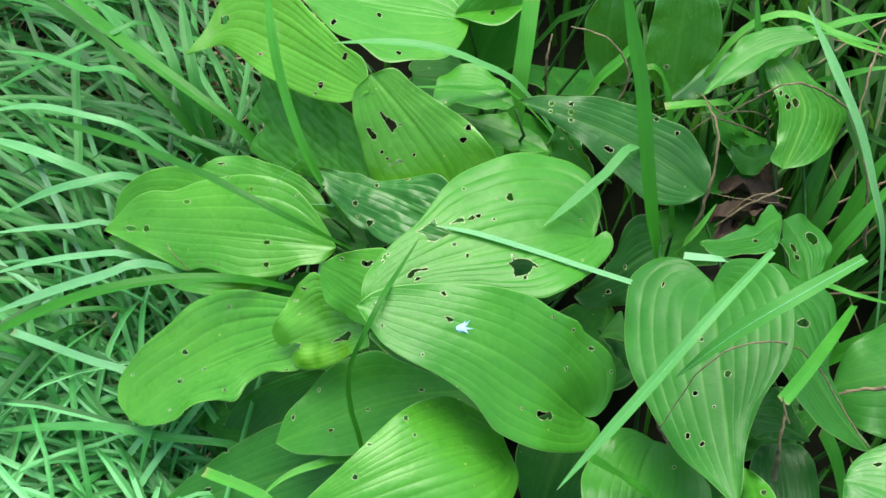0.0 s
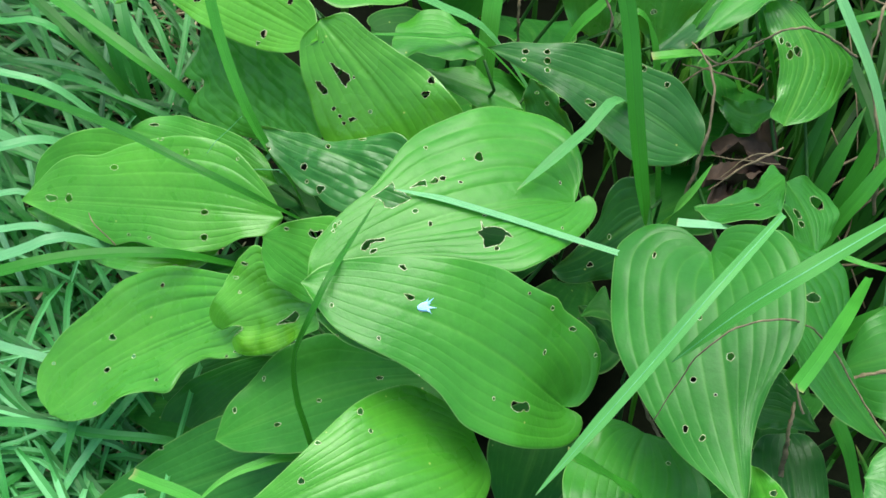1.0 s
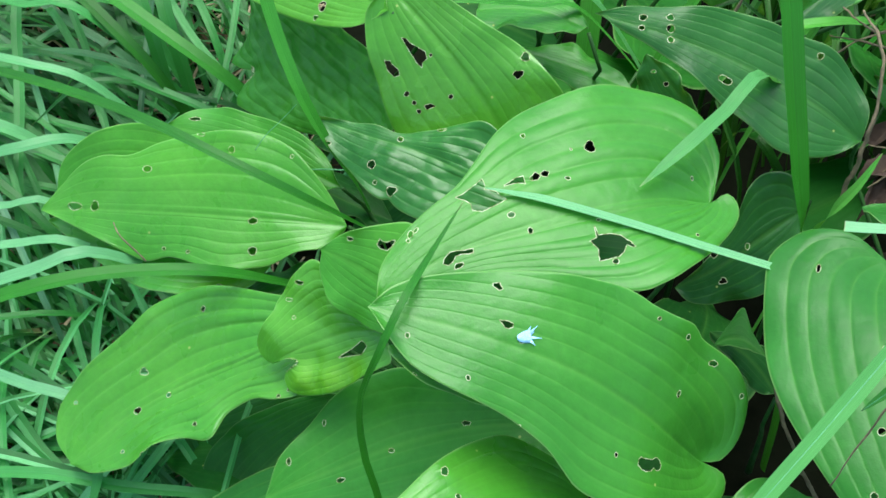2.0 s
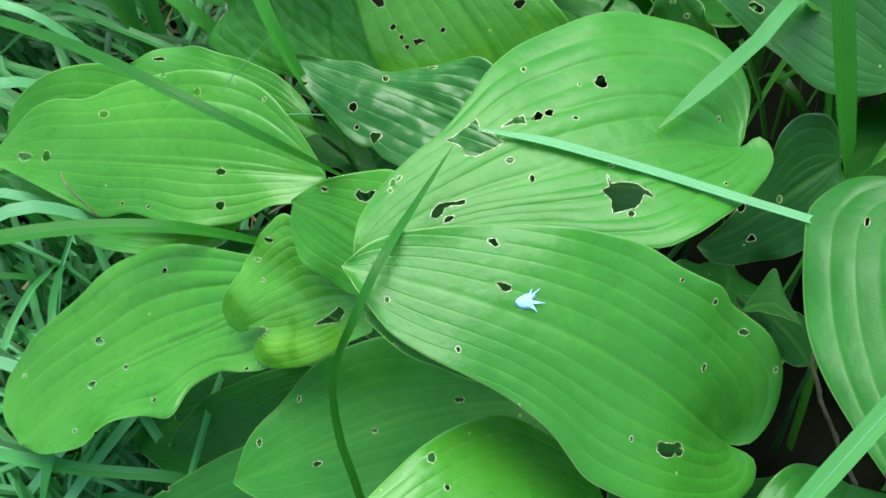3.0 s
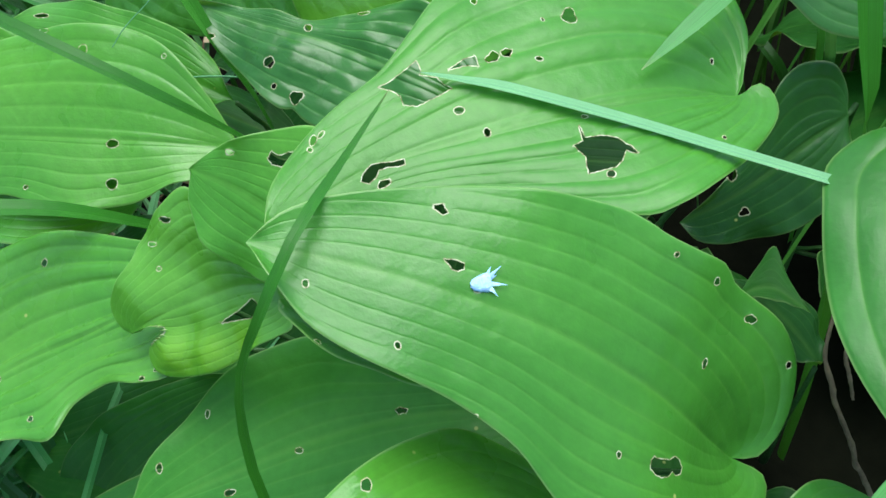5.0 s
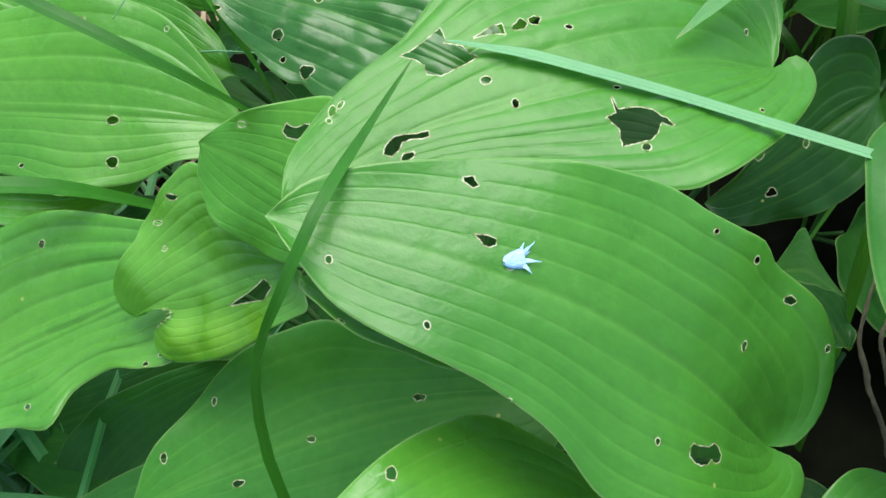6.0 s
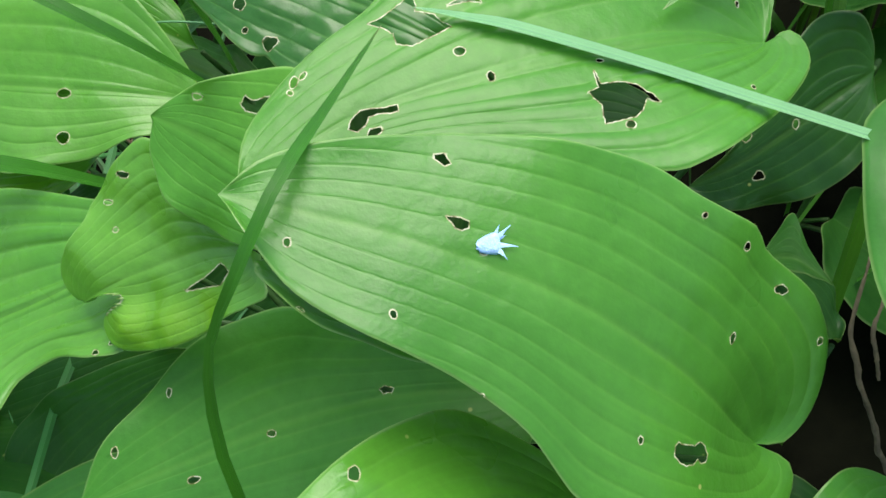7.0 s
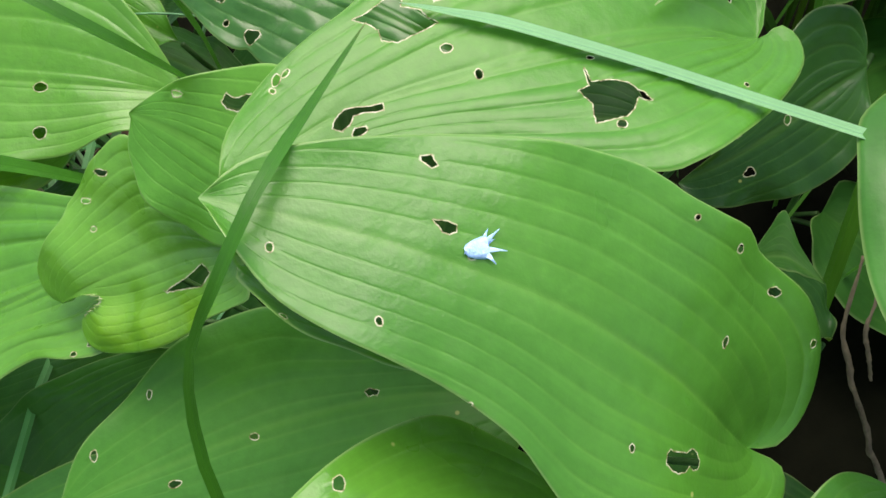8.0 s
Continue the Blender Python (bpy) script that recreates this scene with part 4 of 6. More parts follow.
leaf(c, pose(0.1984, 0.7253, 0.2963, -4.1, 71.0, -96.3),
     rib=[(-5.62, 0), (-2.81, -0.07), (0, -0.1), (2.81, -0.06), (5.62, 0)],
     left=[(-4.27, 1.38), (-2.73, 2.52), (-0.92, 3.14), (1, 3.26), (2.78, 2.56), (4.35, 1.44)],
     right=[(-4.47, -1.54), (-2.81, -2.42), (-0.9, -2.56), (1.01, -2.76), (2.9, -2.57), (4.52, -1.55)],
     bend=(0, 0, 0), fold=0.06, ripple=0.002, crumple=0.0, tone=0.4, gloss=1.0, veins=6,
     holes=[(2.98, -0.76, 0.23, 0.20, 92)], relief=1.8)
leaf(c, pose(0.2289, 0.7356, 0.2380, 11.0, 11.2, -142.3),
     rib=[(-4.47, 0), (-2.24, -0.1), (0, -0.15), (2.23, -0.09), (4.47, 0)],
     left=[(-2.79, 1.04), (-0.99, 1.83), (0.97, 1.75), (2.81, 1.07)],
     right=[(-2.73, -0.79), (-0.89, -1.24), (1, -1.45), (2.82, -0.96)],
     bend=(0, 0, 0), fold=0.06, ripple=0.002, crumple=0.0, tone=0.2, gloss=0.5, veins=6)
leaf(c, pose(0.1529, 0.7626, 0.2552, 12.7, 73.8, -82.3),
     rib=[(-4.65, 0), (-2.33, -0.29), (0, -0.47), (2.33, -0.29), (4.65, 0)],
     left=[(-3.38, 1.3), (-1.7, 1.94), (0.12, 2.01), (1.93, 1.91), (3.7, 1.48)],
     right=[(-3.66, -1.6), (-1.99, -2.35), (-0.11, -2.43), (1.75, -2.2), (3.45, -1.44)],
     bend=(0, 0, 0), fold=0.06, ripple=0.002, crumple=0.0, tone=0.3, gloss=0.8, veins=6, relief=1.6)
leaf(c, pose(0.2564, 0.6859, 0.2989, 2.6, 7.1, -153.3),
     rib=[(-5.66, 0.05), (-2.88, -0.89), (0.02, -1.18), (2.92, -0.7), (5.76, 0.04)],
     left=[(-4.05, -0.18), (-2.42, -0.29), (-0.8, 0.01), (0.83, 0.26), (2.46, 0.07), (4.11, 0.01)],
     right=[(-4.89, -1.75), (-3.26, -2.8), (-1.34, -3.17), (0.57, -2.76), (2.34, -1.91), (4.05, -0.94)],
     bend=(0, 0, 0), fold=0.06, ripple=0.002, crumple=0.0, tone=0.42, gloss=0.5, veins=5)
leaf(b, pose(0.2758, 0.6727, 0.2602, 0.7, 36.3, -86.9),
     rib=[(-4.73, -0.03), (-2.48, 1.36), (-0.01, 2.19), (2.44, 1.26), (4.74, -0.04)],
     left=[(-3.82, 1.78), (-2.3, 3.22), (-1.06, 4.9), (0.36, 6.35), (2.2, 5.47), (3.58, 3.9), (4.48, 2.02)],
     right=[(-3.74, -0.86), (-2.43, -0.69), (-1.15, -0.33), (0.15, -0.07), (1.47, -0.16), (2.75, -0.48), (3.93, -1.05)],
     bend=(0, -3, -6), fold=0.06, ripple=0.002, crumple=0.0, tone=0.6, gloss=0.9, veins=6,
     holes=[(-0.32, 0.76, 0.24, 0.36, 116), (-0.56, 1.39, 0.29, 0.46, 121), (-1.05, 0.66, 0.14, 0.28, 136), (-1.35, 0.12, 0.14, 0.32, 87)], stripe=0.45,
     label="pale curled leaf showing its underside", relief=2.2)
leaf(b, pose(0.2695, 0.6910, 0.2002, -37.0, 36.6, 121.9),
     rib=[(-3.2, 0.03), (-1.79, 1.08), (-0.09, 1.15), (1.57, 0.58), (3.22, -0.03)],
     left=[(-3.43, 1.57), (-2.27, 2.7), (-0.7, 2.8), (0.77, 2.1), (2.04, 1.09)],
     right=[(-2.12, -0.11), (-1.05, -0.08), (0, 0.2), (1.07, 0.26), (2.15, 0.12)],
     bend=(0, 0, 0), fold=0.06, ripple=0.002, crumple=0.0, tone=0.3, gloss=0.9, veins=5)
leaf(b, pose(0.2245, 0.5573, 0.2585, 22.2, -10.2, -152.4),
     rib=[(-4.18, -0.02), (-2.09, 0.84), (0.04, 1.56), (2.2, 1.13), (4.14, -0.02)],
     left=[(-2.74, 1.33), (-1.29, 2.65), (0.34, 3.74), (2.25, 4.15), (4.06, 3.48), (4.83, 1.82)],
     right=[(-4.41, -1.38), (-3.03, -0.85), (-1.67, -0.21), (-0.24, 0.23), (1.23, 0.51), (2.71, 0.43)],
     bend=(0, 0, 0), fold=0.06, ripple=0.002, crumple=0.0, tone=0.32, gloss=0.5, veins=6,
     holes=[(0.90, 2.33, 0.20, 0.26, 145)])
leaf(b, pose(0.2786, 0.5623, 0.2186, 26.4, -5.6, 102.8),
     rib=[(-3.09, 0.15), (-1.56, -0.24), (-0.02, -0.56), (1.55, -0.47), (3.08, -0.12)],
     left=[(-2.43, 1.11), (-1.5, 1.77), (-0.34, 1.83), (0.72, 2.26), (1.68, 1.74), (2.39, 0.81)],
     right=[(-2.07, -1.14), (-1.05, -2.42), (0.22, -3.44), (1.8, -3.85), (3.25, -3.23), (3.55, -1.69)],
     bend=(0, 0, 0), fold=0.06, ripple=0.002, crumple=0.0, tone=0.27, gloss=0.5, veins=6,
     holes=[(1.34, -2.14, 0.63, 0.62, -72), (0.25, 0.53, 0.35, 0.40, -137), (-0.59, 0.58, 0.30, 0.32, -137)])
# inner leaf: its tone near zero puts the gap's shade into the colour
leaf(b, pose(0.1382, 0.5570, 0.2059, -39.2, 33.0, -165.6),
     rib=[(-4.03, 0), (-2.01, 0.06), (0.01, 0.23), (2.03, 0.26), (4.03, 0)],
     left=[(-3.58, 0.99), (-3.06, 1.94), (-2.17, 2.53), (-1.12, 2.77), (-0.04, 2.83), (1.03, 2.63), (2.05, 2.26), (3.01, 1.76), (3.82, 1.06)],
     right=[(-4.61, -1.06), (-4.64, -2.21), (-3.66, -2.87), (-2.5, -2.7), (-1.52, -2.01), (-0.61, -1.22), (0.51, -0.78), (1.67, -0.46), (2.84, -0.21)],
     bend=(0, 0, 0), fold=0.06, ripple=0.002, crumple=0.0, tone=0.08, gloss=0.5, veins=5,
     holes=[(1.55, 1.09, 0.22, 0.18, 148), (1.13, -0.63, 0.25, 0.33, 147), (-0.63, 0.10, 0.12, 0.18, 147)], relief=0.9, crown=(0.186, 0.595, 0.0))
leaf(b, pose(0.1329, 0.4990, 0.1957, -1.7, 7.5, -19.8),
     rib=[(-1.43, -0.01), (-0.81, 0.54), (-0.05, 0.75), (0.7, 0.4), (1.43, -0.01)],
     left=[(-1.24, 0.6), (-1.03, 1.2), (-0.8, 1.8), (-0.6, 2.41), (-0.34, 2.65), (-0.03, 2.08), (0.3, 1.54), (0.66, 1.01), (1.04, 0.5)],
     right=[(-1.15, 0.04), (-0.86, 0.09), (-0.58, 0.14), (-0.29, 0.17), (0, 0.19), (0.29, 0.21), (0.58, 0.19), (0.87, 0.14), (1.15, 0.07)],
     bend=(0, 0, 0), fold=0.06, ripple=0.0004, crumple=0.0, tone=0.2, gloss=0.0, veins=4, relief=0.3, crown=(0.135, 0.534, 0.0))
# another low leaf, coloured almost black for the shade of the gap
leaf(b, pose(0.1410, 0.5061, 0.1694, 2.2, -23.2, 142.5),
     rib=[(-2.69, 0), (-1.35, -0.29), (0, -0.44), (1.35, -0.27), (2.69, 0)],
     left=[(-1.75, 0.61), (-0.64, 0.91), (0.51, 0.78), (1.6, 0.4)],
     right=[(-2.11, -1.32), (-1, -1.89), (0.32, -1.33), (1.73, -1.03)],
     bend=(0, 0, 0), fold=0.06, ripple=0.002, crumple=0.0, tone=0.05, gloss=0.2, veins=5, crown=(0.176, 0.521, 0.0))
leaf(b, pose(0.3114, 0.4422, 0.2277, -5.9, 28.2, 171.2),
     rib=[(-3.61, 0.05), (-1.81, -0.14), (-0.01, -0.27), (1.8, -0.18), (3.6, 0.01)],
     left=[(-3.15, 1.95), (-2.68, 3.84), (-1.42, 5.1), (0.42, 4.48), (2.08, 3.57), (3.03, 1.87)],
     right=[(-3.64, -1.88), (-3.53, -3.81), (-1.94, -4.53), (-0.05, -4.13), (1.63, -3.2), (2.95, -1.8)],
     bend=(-1, 0, -1.5), fold=0.06, ripple=0.002, crumple=0.0, tone=0.3, gloss=0.4, veins=6, relief=1.4)
leaf(b, pose(0.2721, 0.3318, 0.2644, -1.1, -2.2, 146.2),
     rib=[(-2.77, 0.01), (-1.4, -0.47), (0.01, -0.8), (1.42, -0.52), (2.77, 0)],
     left=[(-2.43, 1.06), (-1.8, 1.92), (-0.71, 2.04), (0.39, 1.92), (1.45, 1.65), (2.32, 1)],
     right=[(-2.28, -1.67), (-1.82, -3.37), (-1.03, -4.91), (0.55, -4.45), (1.84, -3.28), (2.64, -1.71)],
     bend=(0, 0, 0), fold=0.06, ripple=0.002, crumple=0.0, tone=0.4, gloss=0.8, veins=6,
     holes=[(1.29, -2.16, 0.29, 0.16, -147)])
leaf(b, pose(0.2446, 0.4289, 0.1825, 9.5, -15.9, -39.3),
     rib=[(-2.44, 0.01), (-1.23, 0.24), (0, 0.36), (1.23, 0.2), (2.44, -0.02)],
     left=[(-2.79, 1.68), (-1.75, 2.78), (-0.2, 2.13), (1.19, 1.13)],
     right=[(-1.8, -1), (-0.82, -1.43), (0.22, -0.85), (1.3, -0.36)],
     bend=(0, 0, 0), fold=0.06, ripple=0.002, crumple=0.0, tone=0.2, gloss=0.5, veins=6, crown=(0.241, 0.474, 0.0))
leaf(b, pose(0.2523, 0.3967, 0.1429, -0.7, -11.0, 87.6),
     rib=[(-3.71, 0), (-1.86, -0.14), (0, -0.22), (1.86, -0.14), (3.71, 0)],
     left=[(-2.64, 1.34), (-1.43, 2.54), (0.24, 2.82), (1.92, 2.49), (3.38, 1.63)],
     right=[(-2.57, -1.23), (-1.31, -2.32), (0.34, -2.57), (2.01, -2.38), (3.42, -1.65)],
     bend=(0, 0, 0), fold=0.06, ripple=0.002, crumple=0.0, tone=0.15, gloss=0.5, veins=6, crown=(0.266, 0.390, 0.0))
leaf(b, pose(0.1879, 0.3323, 0.2658, -39.1, 7.0, 87.8),
     rib=[(-2.68, 0), (-1.36, -0.35), (-0.01, -0.42), (1.34, -0.22), (2.68, 0)],
     left=[(-1.93, 0.63), (-1.06, 1.06), (-0.08, 1), (0.88, 0.78), (1.81, 0.46)],
     right=[(-2.41, -1.15), (-1.54, -1.78), (-0.37, -1.64), (0.77, -1.34), (1.79, -0.76)],
     bend=(0, 0, 0), fold=0.06, ripple=0.002, crumple=0.0, tone=0.55, gloss=0.5, veins=5,
     holes=[(0.53, -0.88, 0.19, 0.19, -111)], crown=(0.202, 0.336, 0.0))
# two low leaves toned dark for the shade below the upper ones
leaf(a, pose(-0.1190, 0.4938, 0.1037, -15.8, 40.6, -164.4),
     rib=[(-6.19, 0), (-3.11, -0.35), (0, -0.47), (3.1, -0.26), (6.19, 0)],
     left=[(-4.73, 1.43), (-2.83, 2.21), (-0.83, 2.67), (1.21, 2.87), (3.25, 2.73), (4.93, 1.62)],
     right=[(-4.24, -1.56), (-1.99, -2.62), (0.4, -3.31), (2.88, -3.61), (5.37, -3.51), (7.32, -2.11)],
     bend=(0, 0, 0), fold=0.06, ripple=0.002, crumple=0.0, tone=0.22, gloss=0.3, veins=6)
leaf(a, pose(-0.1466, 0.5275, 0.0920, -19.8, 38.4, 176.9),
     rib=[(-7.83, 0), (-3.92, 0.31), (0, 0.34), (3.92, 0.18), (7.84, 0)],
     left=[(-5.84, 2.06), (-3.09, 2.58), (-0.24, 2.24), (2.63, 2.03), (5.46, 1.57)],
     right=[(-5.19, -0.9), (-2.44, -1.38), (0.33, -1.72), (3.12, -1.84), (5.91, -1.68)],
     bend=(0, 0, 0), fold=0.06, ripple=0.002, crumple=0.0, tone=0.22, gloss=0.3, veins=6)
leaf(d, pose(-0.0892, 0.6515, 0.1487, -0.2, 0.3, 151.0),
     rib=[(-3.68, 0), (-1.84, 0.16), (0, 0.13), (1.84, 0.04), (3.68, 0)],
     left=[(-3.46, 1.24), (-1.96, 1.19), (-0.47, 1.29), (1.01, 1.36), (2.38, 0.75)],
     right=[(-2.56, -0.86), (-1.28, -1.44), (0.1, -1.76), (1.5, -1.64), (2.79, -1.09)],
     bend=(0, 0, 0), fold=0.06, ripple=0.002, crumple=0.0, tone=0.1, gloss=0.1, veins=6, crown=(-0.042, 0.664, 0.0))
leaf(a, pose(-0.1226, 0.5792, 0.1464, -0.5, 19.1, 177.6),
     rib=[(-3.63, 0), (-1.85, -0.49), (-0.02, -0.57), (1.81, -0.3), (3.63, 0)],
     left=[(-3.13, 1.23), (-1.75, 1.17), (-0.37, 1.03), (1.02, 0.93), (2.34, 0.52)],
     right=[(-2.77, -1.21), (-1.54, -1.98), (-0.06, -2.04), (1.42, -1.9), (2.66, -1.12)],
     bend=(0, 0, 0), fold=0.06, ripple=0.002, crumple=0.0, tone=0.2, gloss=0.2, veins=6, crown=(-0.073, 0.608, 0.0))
# zero tone: shade beneath the eaten leaf above, put into the colour
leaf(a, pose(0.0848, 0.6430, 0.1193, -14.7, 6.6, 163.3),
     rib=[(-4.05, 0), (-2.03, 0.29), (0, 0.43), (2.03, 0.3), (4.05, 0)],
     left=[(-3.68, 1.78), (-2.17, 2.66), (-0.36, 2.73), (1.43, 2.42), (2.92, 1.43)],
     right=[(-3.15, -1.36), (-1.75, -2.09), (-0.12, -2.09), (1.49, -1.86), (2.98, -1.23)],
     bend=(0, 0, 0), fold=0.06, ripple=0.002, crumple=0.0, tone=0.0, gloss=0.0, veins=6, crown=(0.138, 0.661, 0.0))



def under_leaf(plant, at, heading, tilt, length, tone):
    """A plain leaf low in the clump; its low tone puts the shade there into the colour."""
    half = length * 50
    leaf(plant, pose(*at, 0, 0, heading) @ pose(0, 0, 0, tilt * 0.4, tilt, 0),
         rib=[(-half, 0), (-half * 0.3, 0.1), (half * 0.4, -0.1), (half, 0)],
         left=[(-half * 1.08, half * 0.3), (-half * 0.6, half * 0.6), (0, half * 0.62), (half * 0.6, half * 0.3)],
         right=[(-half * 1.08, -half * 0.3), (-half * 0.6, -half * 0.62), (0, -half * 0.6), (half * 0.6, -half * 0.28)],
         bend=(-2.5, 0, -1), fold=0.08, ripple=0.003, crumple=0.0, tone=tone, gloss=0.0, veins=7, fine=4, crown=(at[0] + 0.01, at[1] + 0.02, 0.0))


# filler leaves for the gaps, with shade put into their dark tones
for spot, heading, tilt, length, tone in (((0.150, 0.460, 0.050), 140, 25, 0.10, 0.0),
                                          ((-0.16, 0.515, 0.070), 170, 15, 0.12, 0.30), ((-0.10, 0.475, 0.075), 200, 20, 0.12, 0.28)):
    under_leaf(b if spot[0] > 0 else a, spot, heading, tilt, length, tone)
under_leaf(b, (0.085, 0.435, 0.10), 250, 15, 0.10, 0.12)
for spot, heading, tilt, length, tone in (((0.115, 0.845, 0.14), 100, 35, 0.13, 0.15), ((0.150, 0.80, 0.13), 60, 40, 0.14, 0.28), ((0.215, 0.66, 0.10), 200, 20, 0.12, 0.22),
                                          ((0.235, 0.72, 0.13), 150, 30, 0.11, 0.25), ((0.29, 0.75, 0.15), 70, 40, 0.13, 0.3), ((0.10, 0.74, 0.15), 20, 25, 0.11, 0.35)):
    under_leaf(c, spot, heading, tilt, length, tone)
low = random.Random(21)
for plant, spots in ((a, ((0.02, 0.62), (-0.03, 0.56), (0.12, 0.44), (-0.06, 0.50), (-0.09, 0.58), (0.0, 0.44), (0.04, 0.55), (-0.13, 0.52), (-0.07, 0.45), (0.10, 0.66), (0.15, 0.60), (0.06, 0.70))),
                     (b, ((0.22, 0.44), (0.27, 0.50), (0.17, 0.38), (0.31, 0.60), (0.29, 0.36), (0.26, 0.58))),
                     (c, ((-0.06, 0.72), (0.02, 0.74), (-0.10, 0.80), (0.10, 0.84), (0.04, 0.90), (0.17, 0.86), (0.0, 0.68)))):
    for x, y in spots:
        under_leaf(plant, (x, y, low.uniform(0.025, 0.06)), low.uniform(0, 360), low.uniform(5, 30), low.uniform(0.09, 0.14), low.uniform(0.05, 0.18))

# ---- grass ----


def blade_mesh(points, width, blunt=False, turn=0.0, segments=16, point=0.055, full=False):
    """A grass blade from its tip to its root: a tapered strip with a shallow keel. Returns places, faces, across, dry."""
    even = spline(points, 240)
    ts = [(i / segments) ** 1.45 for i in range(segments + 1)]
    run = np.array([even[round(t * 239)] for t in ts])
    verts, across, dry = [], [], []
    up = Vector((0, 0, 1))
    taper = min(0.42, point / max(0.01, np.linalg.norm(np.diff(even, axis=0), axis=1).sum()))
    side = None
    for i, p in enumerate(run):
        d = Vector(run[min(i + 1, segments)] - run[max(i - 1, 0)]).normalized()
        flat = d.cross(up)
        flat = flat.normalized() if flat.length > 0.12 else (side or Vector((1, 0, 0)))
        if side and flat.dot(side) < 0:
            flat = -flat
        side = flat if side is None else (side * 0.4 + flat * 0.6).normalized()
        t = ts[i]
        w = side.copy()
        w.rotate(Matrix.Rotation(turn * (t - 0.3), 3, d))
        lift = w.cross(d)
        if lift.z < 0:
            lift = -lift
        grow = 1.0 if blunt else min(1.0, 0.04 + (t / taper) ** 0.75)
        half = width * 0.5 * grow * (1 if full else 1 - 0.45 * t ** 3)
        for k in (-1, -0.5, 0, 0.5, 1):
            verts.append(tuple(Vector(p) + w * half * k + lift * half * 0.30 * abs(k)))
            across.append(k)
            dry.append((1.0 if i == 0 else 0.35 if i == 1 else 0.0) * (0.7 if blunt else 0.4))
    faces = [(i * 5 + k, i * 5 + k + 1, i * 5 + k + 6, i * 5 + k + 5) for i in range(segments) for k in range(4)]
    return verts, faces, across, dry


def strip_object(name, verts, faces, across, dry, material):
    me = bpy.data.meshes.new(name)
    me.from_pydata(verts, [], faces)
    me.attributes.new("across", "FLOAT", "POINT").data.foreach_set("value", np.array(across, np.float32))
    me.attributes.new("dry", "FLOAT", "POINT").data.foreach_set("value", np.array(dry, np.float32))
    me.materials.append(material)
    me.shade_smooth()
    # a crease along the keel
    ends = np.empty(len(me.edges) * 2, np.int32)
    me.edges.foreach_get("vertices", ends)
    ends = ends.reshape(-1, 2)
    me.attributes.new("sharp_edge", "BOOLEAN", "EDGE").data.foreach_set("value", (ends % 5 == 2).all(axis=1))
    return new(name, me)


dice = random.Random(11)


def blade(tuft, points, width, tone=0.6, blunt=False, pale=0.0, point=0.055, even=False, lawn_kind=False):
    ob = strip_object("blade" if tuft else "cut_grass_blade", *blade_mesh(points, width, blunt, 0.0 if even else dice.uniform(-0.5, 0.5), 30, point, even), GRASS_LAWN if lawn_kind else GRASS)
    ob.color = (min(1, max(0, tone + dice.uniform(-0.06, 0.06))), pale, 0, 1)
    if tuft:
        ob.parent = tuft
        ob.matrix_parent_inverse = tuft.matrix_world.inverted()
    else:
        part("midrib", tube(points, [width * 0.02, width * 0.035, width * 0.035], 5, 40), RIB, ob, "pale green midrib of the blade")
        tagged(ob, "loose pale green grass blade lying across hosta leaves", "grass blade", "loose grass blades")
    return ob


def stem(kind, points, radius):
    label = {"dead_stem": "thin dry brown dead stem caught among leaves", "twig": "short reddish brown twig on a leaf",
             "stalk": "thin green grass stalk between the leaves"}[kind]
    bm = tube(points, [radius * 0.35, radius * 0.55, radius * 0.6], 7, 44)
    if kind != "stalk":
        # shrivelled and kinked as it dried
        for v in bm.verts:
            v.co += noise.noise_vector(v.co * 700) * radius * 0.35 + noise.noise_vector(v.co * 90) * radius * 0.9
    ob = part(kind, bm, RIB if kind == "stalk" else DEAD, None)
    return tagged(ob, label, "stem", "dead stems" if kind == "dead_stem" else "")


tuft_w = thing("grass_tuft", (-0.15, 0.75, 0), "long arching green grass blades leaning over the hosta", "grass", "grass tufts")
tuft_n = thing("grass_tuft", (0.12, 0.78, 0), "upright light green blades among hosta leaves", "grass", "grass tufts")
tuft_e = thing("grass_tuft", (0.30, 0.66, 0), "tall strap-like green blades with cut ends", "grass", "grass tufts")
loose = None

blade(tuft_w, ((-0.334, 0.719, 0.218), (-0.258, 0.668, 0.245), (-0.191, 0.618, 0.267), (-0.138, 0.583, 0.268), (-0.093, 0.572, 0.242), (-0.068, 0.584, 0.202)), 0.0072, tone=0.18)
blade(tuft_w, ((-0.129, 0.735, 0.362), (-0.123, 0.686, 0.326), (-0.114, 0.659, 0.287), (-0.101, 0.637, 0.253), (-0.088, 0.633, 0.213), (-0.075, 0.637, 0.166), (-0.058, 0.642, 0.064), (-0.052, 0.644, 0.000)), 0.0075, tone=0.65)
blade(tuft_n, ((-0.080, 0.708, 0.307), (-0.040, 0.700, 0.315), (-0.001, 0.695, 0.313), (0.035, 0.691, 0.298), (0.075, 0.690, 0.262), (0.147, 0.690, 0.110), (0.172, 0.689, 0.000)), 0.0080, tone=0.65, pale=0.20)
blade(tuft_n, ((-0.025, 0.679, 0.287), (-0.001, 0.678, 0.287), (0.031, 0.690, 0.272), (0.067, 0.697, 0.254), (0.149, 0.712, 0.113), (0.177, 0.717, 0.000)), 0.0049, tone=0.65)
blade(tuft_w, ((-0.371, 0.529, 0.162), (-0.295, 0.543, 0.194), (-0.250, 0.549, 0.207), (-0.208, 0.556, 0.207), (-0.157, 0.560, 0.200), (-0.117, 0.575, 0.163)), 0.0100, tone=0.28, pale=0.0)
